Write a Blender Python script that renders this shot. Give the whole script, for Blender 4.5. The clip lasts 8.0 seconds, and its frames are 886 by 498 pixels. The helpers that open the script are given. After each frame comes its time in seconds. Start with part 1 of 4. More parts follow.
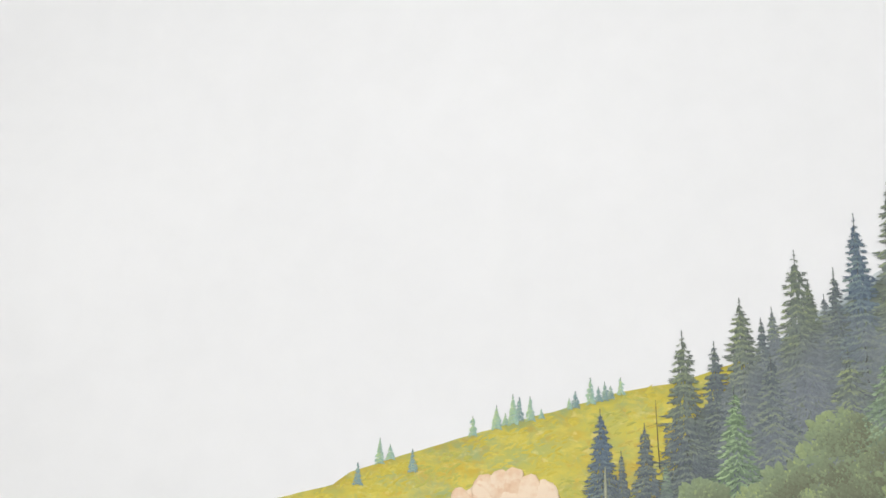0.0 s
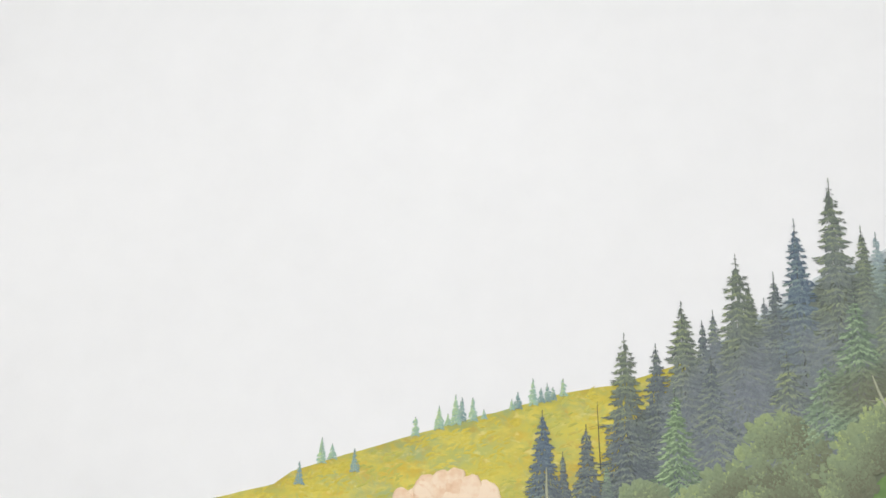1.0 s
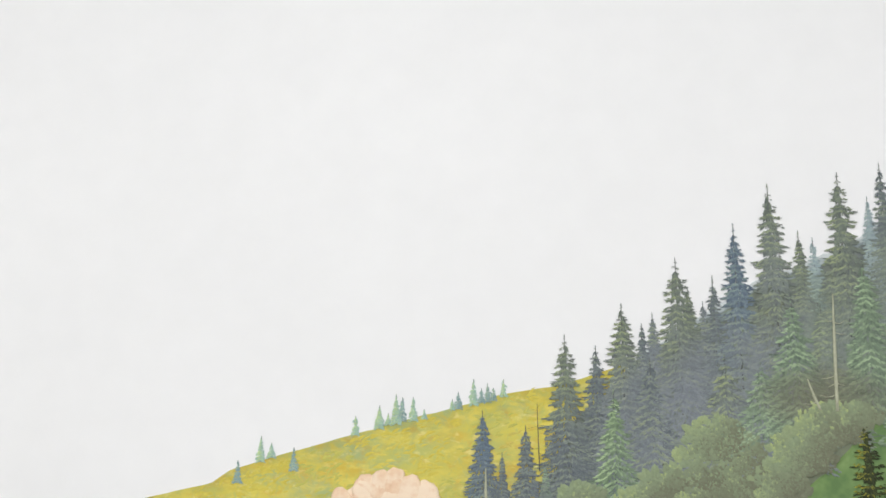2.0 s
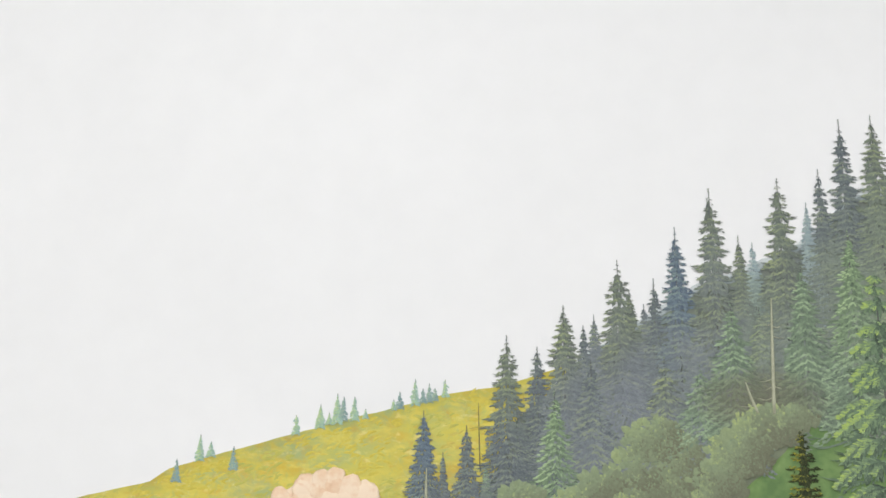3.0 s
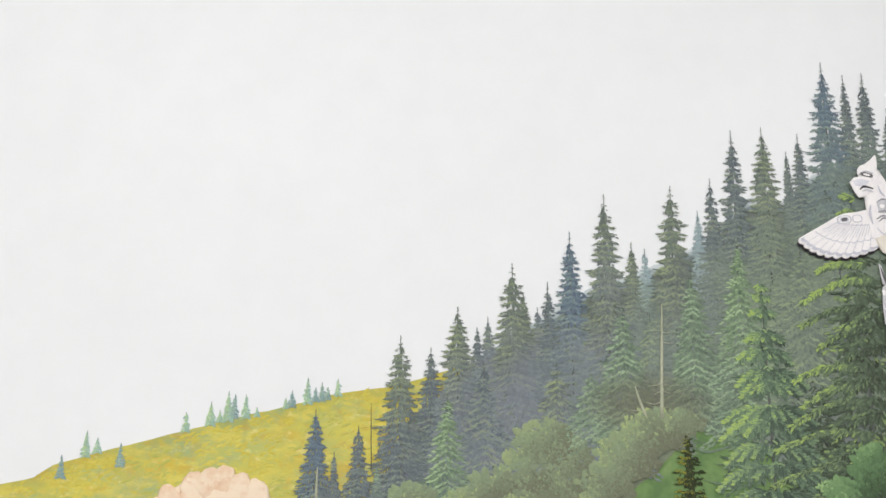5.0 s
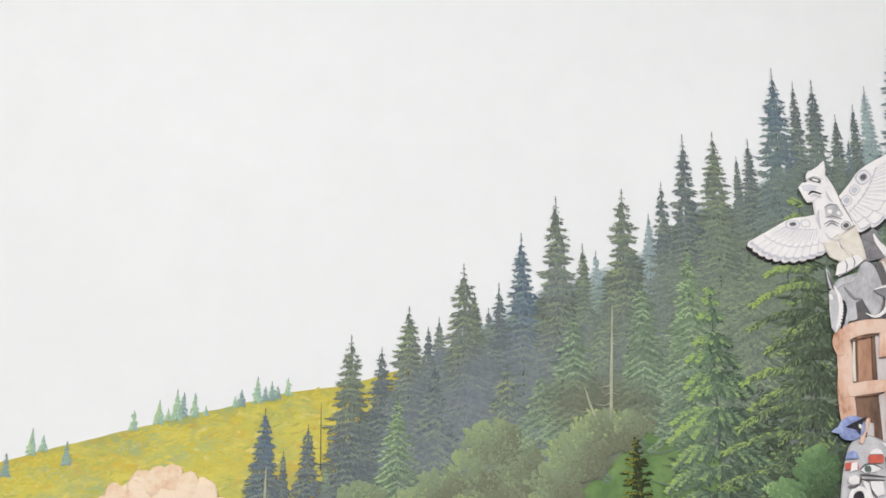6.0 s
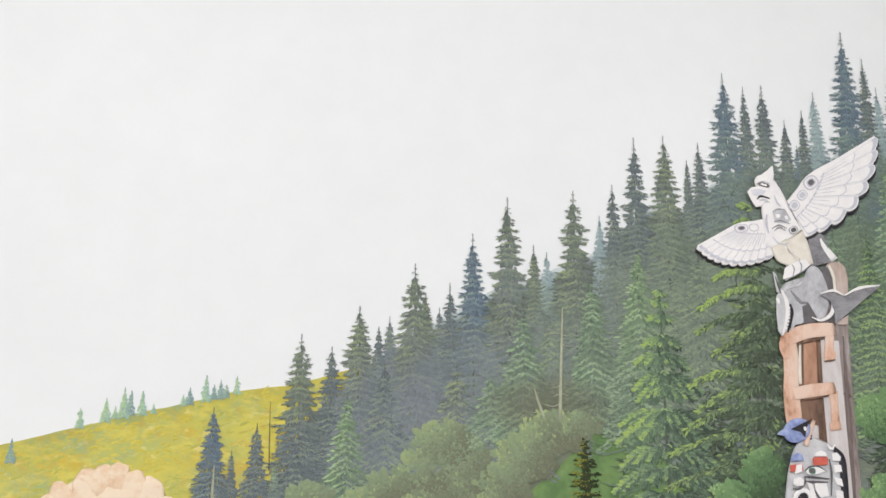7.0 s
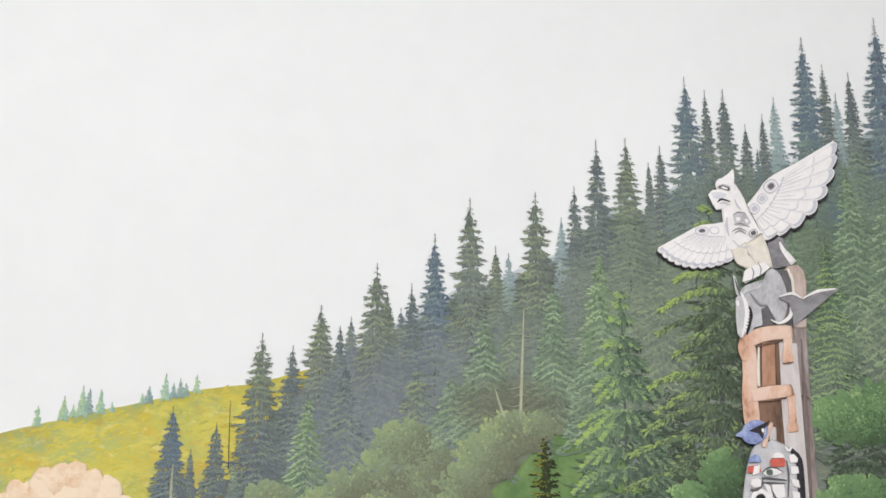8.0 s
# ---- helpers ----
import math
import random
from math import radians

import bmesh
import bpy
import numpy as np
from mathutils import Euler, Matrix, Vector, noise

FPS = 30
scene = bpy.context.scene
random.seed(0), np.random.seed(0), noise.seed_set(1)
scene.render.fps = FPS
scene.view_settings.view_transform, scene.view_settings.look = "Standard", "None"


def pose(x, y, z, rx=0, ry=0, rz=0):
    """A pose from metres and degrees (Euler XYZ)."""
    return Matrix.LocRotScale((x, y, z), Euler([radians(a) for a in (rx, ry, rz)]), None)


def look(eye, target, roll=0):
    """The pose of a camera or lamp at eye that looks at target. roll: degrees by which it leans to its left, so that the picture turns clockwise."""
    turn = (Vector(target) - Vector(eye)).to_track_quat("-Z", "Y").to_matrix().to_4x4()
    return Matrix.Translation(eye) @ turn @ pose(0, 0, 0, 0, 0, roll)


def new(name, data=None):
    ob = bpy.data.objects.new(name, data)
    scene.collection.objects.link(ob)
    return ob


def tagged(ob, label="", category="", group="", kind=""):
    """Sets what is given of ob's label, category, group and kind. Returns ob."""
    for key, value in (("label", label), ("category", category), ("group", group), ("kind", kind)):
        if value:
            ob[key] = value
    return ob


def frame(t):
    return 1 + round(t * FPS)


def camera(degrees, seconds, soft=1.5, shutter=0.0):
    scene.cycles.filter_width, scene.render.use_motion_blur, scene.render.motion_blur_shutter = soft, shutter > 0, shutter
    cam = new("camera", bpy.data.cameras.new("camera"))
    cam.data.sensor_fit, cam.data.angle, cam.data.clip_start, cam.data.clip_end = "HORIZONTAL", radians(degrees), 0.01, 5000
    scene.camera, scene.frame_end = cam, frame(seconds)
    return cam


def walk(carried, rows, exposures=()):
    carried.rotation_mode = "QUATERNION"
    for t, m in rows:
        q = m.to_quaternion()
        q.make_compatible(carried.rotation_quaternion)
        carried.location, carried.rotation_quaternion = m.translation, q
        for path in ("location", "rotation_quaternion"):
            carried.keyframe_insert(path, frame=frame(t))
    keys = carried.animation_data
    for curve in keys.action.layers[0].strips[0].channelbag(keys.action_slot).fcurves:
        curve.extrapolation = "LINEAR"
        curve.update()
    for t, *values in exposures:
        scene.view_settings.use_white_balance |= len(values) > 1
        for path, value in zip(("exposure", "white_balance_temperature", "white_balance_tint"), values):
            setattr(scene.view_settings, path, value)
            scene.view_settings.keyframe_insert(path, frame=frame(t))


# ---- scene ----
# A tripod camera pans across a painted landscape mural; the lens is long and tilted up.
cam = camera(38.2, 8.0, soft=1.6)
EYE = Vector((0.0, 0.0, 1.5))
PITCH = 17.0
PAN = [
    (0.0, -9.15), (0.5, -7.82), (1.0, -6.57), (1.5, -5.23), (2.0, -3.88), (2.5, -2.54), (3.0, -1.24),
    (3.5, -0.08), (4.0, 1.00), (4.5, 2.42), (5.0, 3.60), (5.5, 4.74), (6.0, 5.84), (6.5, 6.91),
    (7.0, 8.11), (7.5, 9.08), (8.0, 9.88),
]
walk(cam, [(t, pose(*EYE, 90 + PITCH, 0, -yaw)) for t, yaw in PAN])

# ---- light: unseen area lamps behind the eye, standing in for the gallery's lights ----
world = bpy.data.worlds.new("gallery_air")
world.use_nodes = True
world.node_tree.nodes["Background"].inputs[0].default_value = (0.9, 0.95, 1.0, 1)
world.node_tree.nodes["Background"].inputs[1].default_value = 0.0
scene.world = world
for lx in (-1.7, -0.3, 1.0):
    lamp = bpy.data.lights.new("gallery_light", "AREA")
    lamp.shape, lamp.size, lamp.size_y, lamp.energy = "RECTANGLE", 2.4, 1.3, 95.0
    lamp.color = (0.968, 0.982, 1.0)
    ob = new("gallery_light", lamp)
    ob.matrix_world = look((lx, -3.0, 3.05), (lx * 0.9 + 0.2, 3.5, 2.6))


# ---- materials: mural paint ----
def lin(rgb):
    return tuple((c / 255 / 12.92 if c <= 10 else ((c / 255 + 0.055) / 1.055) ** 2.4) for c in rgb) + (1.0,)


def paint(name, colours, scale=14.0, island=0.6, rough=0.62, bump=0.25, stretch=(1, 1, 1), each=False, grain=1.0, swing=2.2):
    """Brushed paint: each dab has a tone of its own, with streaks and soft blotches within it."""
    m = bpy.data.materials.new(name)
    m.use_nodes = True
    nt = m.node_tree
    bsdf = nt.nodes["Principled BSDF"]
    bsdf.inputs["Roughness"].default_value = rough
    bsdf.inputs["Specular IOR Level"].default_value = 0.25
    geo = nt.nodes.new("ShaderNodeNewGeometry")
    co = nt.nodes.new("ShaderNodeMapping")
    co.inputs["Scale"].default_value = [2 * k for k in stretch]
    nt.links.new(geo.outputs["Position"], co.inputs["Vector"])
    big = nt.nodes.new("ShaderNodeTexNoise")
    big.inputs["Scale"].default_value, big.inputs["Detail"].default_value = scale, 4
    fine = nt.nodes.new("ShaderNodeTexNoise")
    fine.inputs["Scale"].default_value, fine.inputs["Detail"].default_value = scale * 7, 3
    for n in (big, fine):
        nt.links.new(co.outputs[0], n.inputs["Vector"])
    a = nt.nodes.new("ShaderNodeMath")
    a.operation = "MULTIPLY_ADD"
    info = nt.nodes.new("ShaderNodeObjectInfo")
    nt.links.new(info.outputs["Random"] if each else geo.outputs["Random Per Island"], a.inputs[0])
    a.inputs[1].default_value = island
    b = nt.nodes.new("ShaderNodeMath")
    b.operation = "MULTIPLY_ADD"
    nt.links.new(big.outputs[0], b.inputs[0])
    b.inputs[1].default_value = swing * (1 - island)
    g = nt.nodes.new("ShaderNodeMath")
    g.operation = "MULTIPLY_ADD"
    nt.links.new(fine.outputs[0], g.inputs[0])
    g.inputs[1].default_value, g.inputs[2].default_value = grain, 0.5 - 0.5 * grain
    nt.links.new(g.outputs[0], b.inputs[2])
    c = nt.nodes.new("ShaderNodeMath")
    c.operation = "SUBTRACT"
    nt.links.new(b.outputs[0], c.inputs[0])
    c.inputs[1].default_value = 0.5 * swing * (1 - island) - 0.02 + (0 if island else 0.02)
    nt.links.new(c.outputs[0], a.inputs[2])
    ramp = nt.nodes.new("ShaderNodeValToRGB")
    els = ramp.color_ramp.elements
    while len(els) < len(colours):
        els.new(0.5)
    for i, rgb in enumerate(colours):
        els[i].position = 0.08 + 0.84 * i / max(1, len(colours) - 1)
        els[i].color = lin(rgb)
    nt.links.new(a.outputs[0], ramp.inputs[0])
    nt.links.new(ramp.outputs[0], bsdf.inputs["Base Color"])
    bm_ = nt.nodes.new("ShaderNodeBump")
    bm_.inputs["Strength"].default_value, bm_.inputs["Distance"].default_value = bump, 0.002
    nt.links.new(fine.outputs[0], bm_.inputs["Height"])
    nt.links.new(bm_.outputs[0], bsdf.inputs["Normal"])
    return m


def glaze(name, base, layers, rough=0.72, bump=0.12):
    """Broad brushwork: a base colour with soft patches of other colours laid over it; layers of
    (colour, scale, stretch, from, to, most)."""
    m = bpy.data.materials.new(name)
    m.use_nodes = True
    nt = m.node_tree
    bsdf = nt.nodes["Principled BSDF"]
    bsdf.inputs["Roughness"].default_value = rough
    bsdf.inputs["Specular IOR Level"].default_value = 0.25
    geo = nt.nodes.new("ShaderNodeNewGeometry")
    now = None
    for i, (rgb, scale, stretch, lo, hi, most) in enumerate(layers):
        co = nt.nodes.new("ShaderNodeMapping")
        co.inputs["Scale"].default_value, co.inputs["Location"].default_value = [2 * k for k in stretch], (3.7 * i, 1.3 * i, 5.1 * i)
        nt.links.new(geo.outputs["Position"], co.inputs["Vector"])
        n = nt.nodes.new("ShaderNodeTexNoise")
        n.inputs["Scale"].default_value, n.inputs["Detail"].default_value, n.inputs["Roughness"].default_value = scale, 5, 0.62
        n.inputs["Distortion"].default_value = 0.4
        nt.links.new(co.outputs[0], n.inputs["Vector"])
        r = nt.nodes.new("ShaderNodeMapRange")
        r.interpolation_type = "SMOOTHSTEP"
        r.inputs["From Min"].default_value, r.inputs["From Max"].default_value, r.inputs["To Max"].default_value = lo, hi, most
        nt.links.new(n.outputs[0], r.inputs["Value"])
        mix = nt.nodes.new("ShaderNodeMix")
        mix.data_type = "RGBA"
        nt.links.new(r.outputs[0], mix.inputs["Factor"])
        if now is None:
            mix.inputs["A"].default_value = lin(base)
        else:
            nt.links.new(now, mix.inputs["A"])
        mix.inputs["B"].default_value = lin(rgb)
        now = mix.outputs["Result"]
    nt.links.new(now, bsdf.inputs["Base Color"])
    b = nt.nodes.new("ShaderNodeBump")
    b.inputs["Strength"].default_value, b.inputs["Distance"].default_value = bump, 0.0015
    nt.links.new(n.outputs[0], b.inputs["Height"])
    nt.links.new(b.outputs[0], bsdf.inputs["Normal"])
    return m


def brushed(name):
    """Mural paint whose pigment was mixed stroke by stroke, with bristle streaks and a matt sheen."""
    m = bpy.data.materials.new(name)
    m.use_nodes = True
    nt = m.node_tree
    bsdf = nt.nodes["Principled BSDF"]
    bsdf.inputs["Roughness"].default_value = 0.7
    bsdf.inputs["Specular IOR Level"].default_value = 0.2
    col = nt.nodes.new("ShaderNodeAttribute")
    col.attribute_name = "pigment"
    geo = nt.nodes.new("ShaderNodeNewGeometry")
    streak = nt.nodes.new("ShaderNodeTexNoise")
    streak.inputs["Scale"].default_value, streak.inputs["Detail"].default_value = 90.0, 4
    nt.links.new(geo.outputs["Position"], streak.inputs["Vector"])
    vary = nt.nodes.new("ShaderNodeMapRange")
    vary.inputs["To Min"].default_value, vary.inputs["To Max"].default_value = 0.78, 1.22
    nt.links.new(streak.outputs[0], vary.inputs["Value"])
    hsv = nt.nodes.new("ShaderNodeHueSaturation")
    nt.links.new(vary.outputs[0], hsv.inputs["Value"])
    nt.links.new(col.outputs["Color"], hsv.inputs["Color"])
    nt.links.new(hsv.outputs[0], bsdf.inputs["Base Color"])
    b = nt.nodes.new("ShaderNodeBump")
    b.inputs["Strength"].default_value, b.inputs["Distance"].default_value = 0.12, 0.001
    nt.links.new(streak.outputs[0], b.inputs["Height"])
    nt.links.new(b.outputs[0], bsdf.inputs["Normal"])
    return m


M_BRUSH = brushed("mural_brush_paint")
M_SKY = paint("white_sky_paint", [(236, 236, 237), (240, 240, 241)], 0.8, 0, 0.8, 0.05)
M_PLASTER = paint("gallery_plaster", [(215, 213, 210), (226, 225, 222)], 2.0, 0, 0.85, 0.1)
M_FLOOR = paint("gallery_carpet", [(92, 88, 84), (112, 108, 102)], 30.0, 0, 0.95, 0.4)
M_HILL = glaze("hill_paint", (206, 194, 88), [
    ((176, 182, 112), 2.4, (0.7, 1, 1.4), 0.42, 0.68, 0.75), ((206, 172, 68), 3.4, (0.8, 1, 1.2), 0.44, 0.68, 0.75), ((162, 178, 128), 6.0, (0.8, 1, 1.2), 0.48, 0.70, 0.85),
    ((222, 206, 100), 8.0, (0.8, 1, 1.6), 0.46, 0.68, 0.75), ((202, 162, 64), 12.0, (0.9, 1, 1.2), 0.50, 0.72, 0.55), ((228, 216, 144), 14.0, (0.8, 1, 1.5), 0.54, 0.70, 0.6), ((168, 180, 112), 20.0, (1, 1, 0.9), 0.50, 0.70, 0.5)])
M_HAZE = glaze("forest_haze_paint", (124, 132, 122), [
    ((120, 126, 134), 1.4, (1, 1, 0.6), 0.42, 0.62, 0.5), ((149, 159, 147), 2.2, (1, 1, 0.8), 0.50, 0.68, 0.8), ((125, 130, 110), 2.8, (1, 1, 1.1), 0.48, 0.64, 0.8),
    ((105, 113, 115), 5.0, (1.2, 1, 0.45), 0.52, 0.66, 0.75), ((139, 153, 127), 8.0, (0.8, 1, 1.2), 0.52, 0.66, 0.7), ((111, 121, 113), 16.0, (0.7, 1, 1.6), 0.54, 0.66, 0.5),
    ((147, 161, 135), 24.0, (0.6, 1, 1.8), 0.56, 0.68, 0.5)], 0.75, 0.06)
M_UNDER = glaze("undergrowth_paint", (120, 128, 106), [
    ((106, 112, 94), 2.5, (1, 1, 0.8), 0.46, 0.62, 0.8), ((134, 146, 118), 4.0, (1, 1, 1.2), 0.50, 0.66, 0.8), ((98, 106, 96), 8.0, (0.8, 1, 1), 0.54, 0.68, 0.6)])
M_MIST_BANK = [paint("mist_bank_" + k, v, 5.0, 0, 0.75, 0.05) for k, v in (
    ("near", [(140, 151, 154), (152, 163, 164)]), ("middle", [(172, 182, 184), (184, 194, 195)]), ("far", [(204, 211, 212), (214, 220, 221)]))]
M_GRASS = paint("grass_paint", [(98, 126, 80), (114, 142, 88), (128, 152, 98)], 4.0, 0, 0.75, 0.2)
M_ROCK = paint("peach_rock", [(208, 168, 136), (232, 198, 166), (243, 221, 196)], 5.0, 0.5, 0.75, 0.3, (1, 1, 1), True, 0.8, 3.0)
M_SNAG = paint("bleached_wood", [(158, 160, 138), (182, 184, 160)], 30, 0.2)
M_TRUNK = paint("trunk_paint", [(70, 74, 78), (96, 98, 92)], 30, 0.2)
# pigments of the painted trees, shade and light mixed in: dark, middle, light
SLATE = (88, 95, 103), (112, 121, 122), (144, 154, 132)
BLUE = (84, 97, 114), (108, 123, 134), (140, 157, 148)
SLATEGREEN = (92, 98, 98), (120, 130, 116), (154, 165, 124)
HAZE = (136, 152, 160), (154, 170, 172), (176, 192, 184)
PALE = (146, 176, 176), (170, 198, 168), (196, 214, 142)
TEAL = (124, 150, 154), (146, 170, 166), (172, 192, 164)
FOGBLUE = (106, 112, 120), (124, 132, 134), (146, 158, 126)
FOG = (104, 112, 106), (124, 135, 120), (150, 164, 128)
MIST = (92, 105, 93), (122, 141, 117), (158, 179, 144)
MISTLIGHT = (92, 108, 90), (130, 152, 118), (168, 190, 146)
NEAR = (66, 78, 68), (110, 132, 106), (148, 172, 118)
NEARWARM = (60, 65, 55), (98, 114, 92), (146, 168, 110)
NEARDARK = (44, 50, 34), (64, 72, 44), (112, 118, 56)
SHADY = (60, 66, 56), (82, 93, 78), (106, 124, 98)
# highlight pigments for bough tips painted as sunlit
TIP, GOLD = (174, 196, 98), (214, 204, 70)
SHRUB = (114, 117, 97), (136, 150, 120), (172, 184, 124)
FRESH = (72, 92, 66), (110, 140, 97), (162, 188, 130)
PEARL = paint("pearl_carving_paint", [(206, 204, 214), (226, 224, 230)], 18, 0.2)
WHITE = paint("white_carving_paint", [(236, 231, 232), (248, 243, 242)], 18, 0.2, 0.55)
CAP = paint("rose_brown_wood", [(164, 140, 128), (190, 168, 158), (206, 188, 180)], 4, 0.1, 0.7, 0.3, (2.5, 2.5, 0.6))
CREAM = paint("cream_carving_paint", [(222, 212, 199), (239, 231, 220)], 18, 0.2, 0.6)
LILAC = paint("lilac_line_paint", [(190, 188, 200), (206, 204, 212)], 25, 0.2)
GREY = paint("grey_carving_paint", [(150, 148, 152), (184, 182, 186), (206, 204, 208)], 6, 0.1, 0.6, 0.3, (1.5, 1.5, 0.9), False, 0.8, 3.0)
LIGHTGREY = paint("light_grey_paint", [(186, 184, 188), (212, 210, 212)], 14, 0.15)
MIDGREY = paint("mid_grey_paint", [(116, 113, 118), (158, 155, 159)], 9, 0.15, 0.6, 0.3, (1, 1, 2))
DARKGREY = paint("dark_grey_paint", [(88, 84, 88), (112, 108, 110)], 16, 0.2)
BLACK = paint("black_paint", [(36, 34, 40), (56, 52, 58)], 20, 0.2)
TAN = paint("tan_wood", [(176, 128, 104), (214, 169, 145), (226, 186, 164), (236, 205, 188)], 4.0, 0.1, 0.6, 0.35, (1.6, 1.6, 0.9), False, 0.8, 3.2)
STREAK = paint("dark_weathered_wood", [(108, 94, 90), (136, 121, 117)], 6, 0.1, 0.7, 0.3, (3, 3, 0.4))
RUST = paint("rust_brown_wood", [(150, 108, 86), (178, 134, 110), (196, 152, 128)], 4, 0.1, 0.6, 0.3, (2, 2, 0.6))
BROWN = paint("brown_wood", [(84, 64, 54), (116, 90, 76), (140, 108, 90)], 5, 0.1, 0.6, 0.35, (2, 2, 0.5))
POLE = paint("weathered_pole", [(128, 114, 110), (160, 146, 143), (192, 182, 182)], 5, 0.1, 0.7, 0.4, (3, 3, 0.4))
BOARD = paint("pale_board", [(204, 194, 192), (222, 214, 214)], 9, 0.1, 0.7, 0.3, (3, 3, 0.6))
SKYBLUE = paint("blue_carving_paint", [(112, 124, 176), (150, 162, 206), (182, 192, 226)], 6, 0.2)
RED = paint("red_carving_paint", [(198, 88, 74), (218, 112, 96)], 16, 0.2)
GREEN = paint("green_eye_paint", [(90, 140, 120), (110, 160, 140)], 16, 0.2)


# ---- building helpers ----
# The mural is laid out on a plane 7 m off and hangs at half that size, 3.5 m from the eye.
SCALE = 0.5
ORIGIN = {}
LOW_RELIEF = set()


def relief_of(v, back=6.985, depth=0.24):
    """A point of the carving pressed back towards the wall along its line of sight: it stands out a quarter as far."""
    v = Vector(v)
    return EYE + (v - EYE) * ((back - (back - v.y) * depth) / v.y)


def hung(v):
    return EYE + (Vector(v) - EYE) * SCALE


def thing(name, at, label, category, group="", kind=""):
    ob = new(name)
    ob.location = hung(at)
    ob.empty_display_size = 0.05
    ORIGIN[ob.name] = Vector(at)
    return tagged(ob, label, category, group, kind)


def mesh_of(name, verts, faces, mats, index=None, smooth=False):
    me = bpy.data.meshes.new(name)
    me.from_pydata(verts, [], faces)
    for m in mats:
        me.materials.append(m)
    if index is not None:
        me.polygons.foreach_set("material_index", index)
    if smooth:
        me.polygons.foreach_set("use_smooth", [True] * len(me.polygons))
    me.update()
    return me


def part(name, geo, mats, parent, label="", index=None, smooth=False):
    """One mesh under a thing or under one of its parts; geo is (verts, faces) in world places."""
    verts, faces = geo
    o = ORIGIN[parent.name]
    if parent.name in LOW_RELIEF:
        verts = [relief_of(v) for v in verts]
    mats = mats if isinstance(mats, (list, tuple)) else [mats]
    ob = new(name, mesh_of(name, [tuple((Vector(v) - o) * SCALE) for v in verts], faces, mats, index, smooth))
    ob.parent = parent
    ORIGIN[ob.name] = o
    if parent.name in LOW_RELIEF:
        LOW_RELIEF.add(ob.name)
    return tagged(ob, label)


def solid(name, geo, mat, label, category, kind="structure", smooth=False, painted=False):
    verts = [tuple(hung(v)) for v in geo[0]] if painted else geo[0]
    ob = new(name, mesh_of(name, verts, geo[1], [mat], None, smooth))
    return tagged(ob, label, category, "", kind)


def block(x0, x1, y0, y1, z0, z1):
    v = [(x, y, z) for x in (x0, x1) for y in (y0, y1) for z in (z0, z1)]
    return v, [(0, 1, 3, 2), (4, 6, 7, 5), (0, 4, 5, 1), (2, 3, 7, 6), (0, 2, 6, 4), (1, 5, 7, 3)]


def tube(path, radii, sides=14, squash=1.0):
    """A closed round bar along a path of points; radii one for each point; squash flattens it in y."""
    path = [Vector(p) for p in path]
    verts, faces = [], []
    n = len(path)
    for i, p in enumerate(path):
        d = (path[min(i + 1, n - 1)] - path[max(i - 1, 0)]).normalized()
        side = d.cross(Vector((0, 1, 0)))
        side = side.normalized() if side.length > 1e-4 else Vector((1, 0, 0))
        up = side.cross(d).normalized()
        for k in range(sides):
            a = 2 * math.pi * k / sides
            q = side * math.cos(a) * radii[i] + up * math.sin(a) * radii[i] * squash
            verts.append(tuple(p + q))
    for i in range(n - 1):
        for k in range(sides):
            a, b = i * sides + k, i * sides + (k + 1) % sides
            faces.append((a, b, b + sides, a + sides))
    faces.append(tuple(range(sides - 1, -1, -1)))
    faces.append(tuple((n - 1) * sides + k for k in range(sides)))
    return verts, faces


def smooth_path(points, steps=6):
    """Points along a rounded curve through the given ones."""
    p = [Vector(q) for q in points]
    p = [2 * p[0] - p[1]] + p + [2 * p[-1] - p[-2]]
    out = []
    for i in range(1, len(p) - 2):
        for s in range(steps):
            t = s / steps
            a, b, c, d = p[i - 1], p[i], p[i + 1], p[i + 2]
            out.append(0.5 * (2 * b + (c - a) * t + (2 * a - 5 * b + 4 * c - d) * t * t + (3 * b - a - 3 * c + d) * t ** 3))
    return out + [p[-2]]


def spread(values, n):
    """n values evenly along a list of values."""
    out = []
    for i in range(n):
        t = i * (len(values) - 1) / (n - 1)
        k = min(int(t), len(values) - 2)
        out.append(values[k] + (values[k + 1] - values[k]) * (t - k))
    return out


def limb(points, radii, steps=6, sides=14, squash=1.0):
    path = smooth_path(points, steps)
    return tube(path, spread(radii, len(path)), sides, squash)


def egg(c, r, turn=0.0, rings=10, sides=16, wobble=0.0, seed=0):
    """A rounded lump about c with half sizes r, turned in the wall's plane."""
    verts, faces = [], []
    ca, sa = math.cos(radians(turn)), math.sin(radians(turn))
    for i in range(rings + 1):
        th = math.pi * i / rings
        for k in range(sides):
            ph = 2 * math.pi * k / sides
            d = Vector((math.sin(th) * math.cos(ph), math.sin(th) * math.sin(ph), math.cos(th)))
            s = 1 + wobble * noise.noise(d * 1.7 + Vector((seed * 3.1, 0, 0)))
            x, y, z = d.x * r[0] * s, d.y * r[1] * s, d.z * r[2] * s
            verts.append((c[0] + ca * x - sa * z, c[1] + y, c[2] + sa * x + ca * z))
    for i in range(rings):
        for k in range(sides):
            a, b = i * sides + k, i * sides + (k + 1) % sides
            faces.append((a, a + sides, b + sides, b))
    return verts, faces


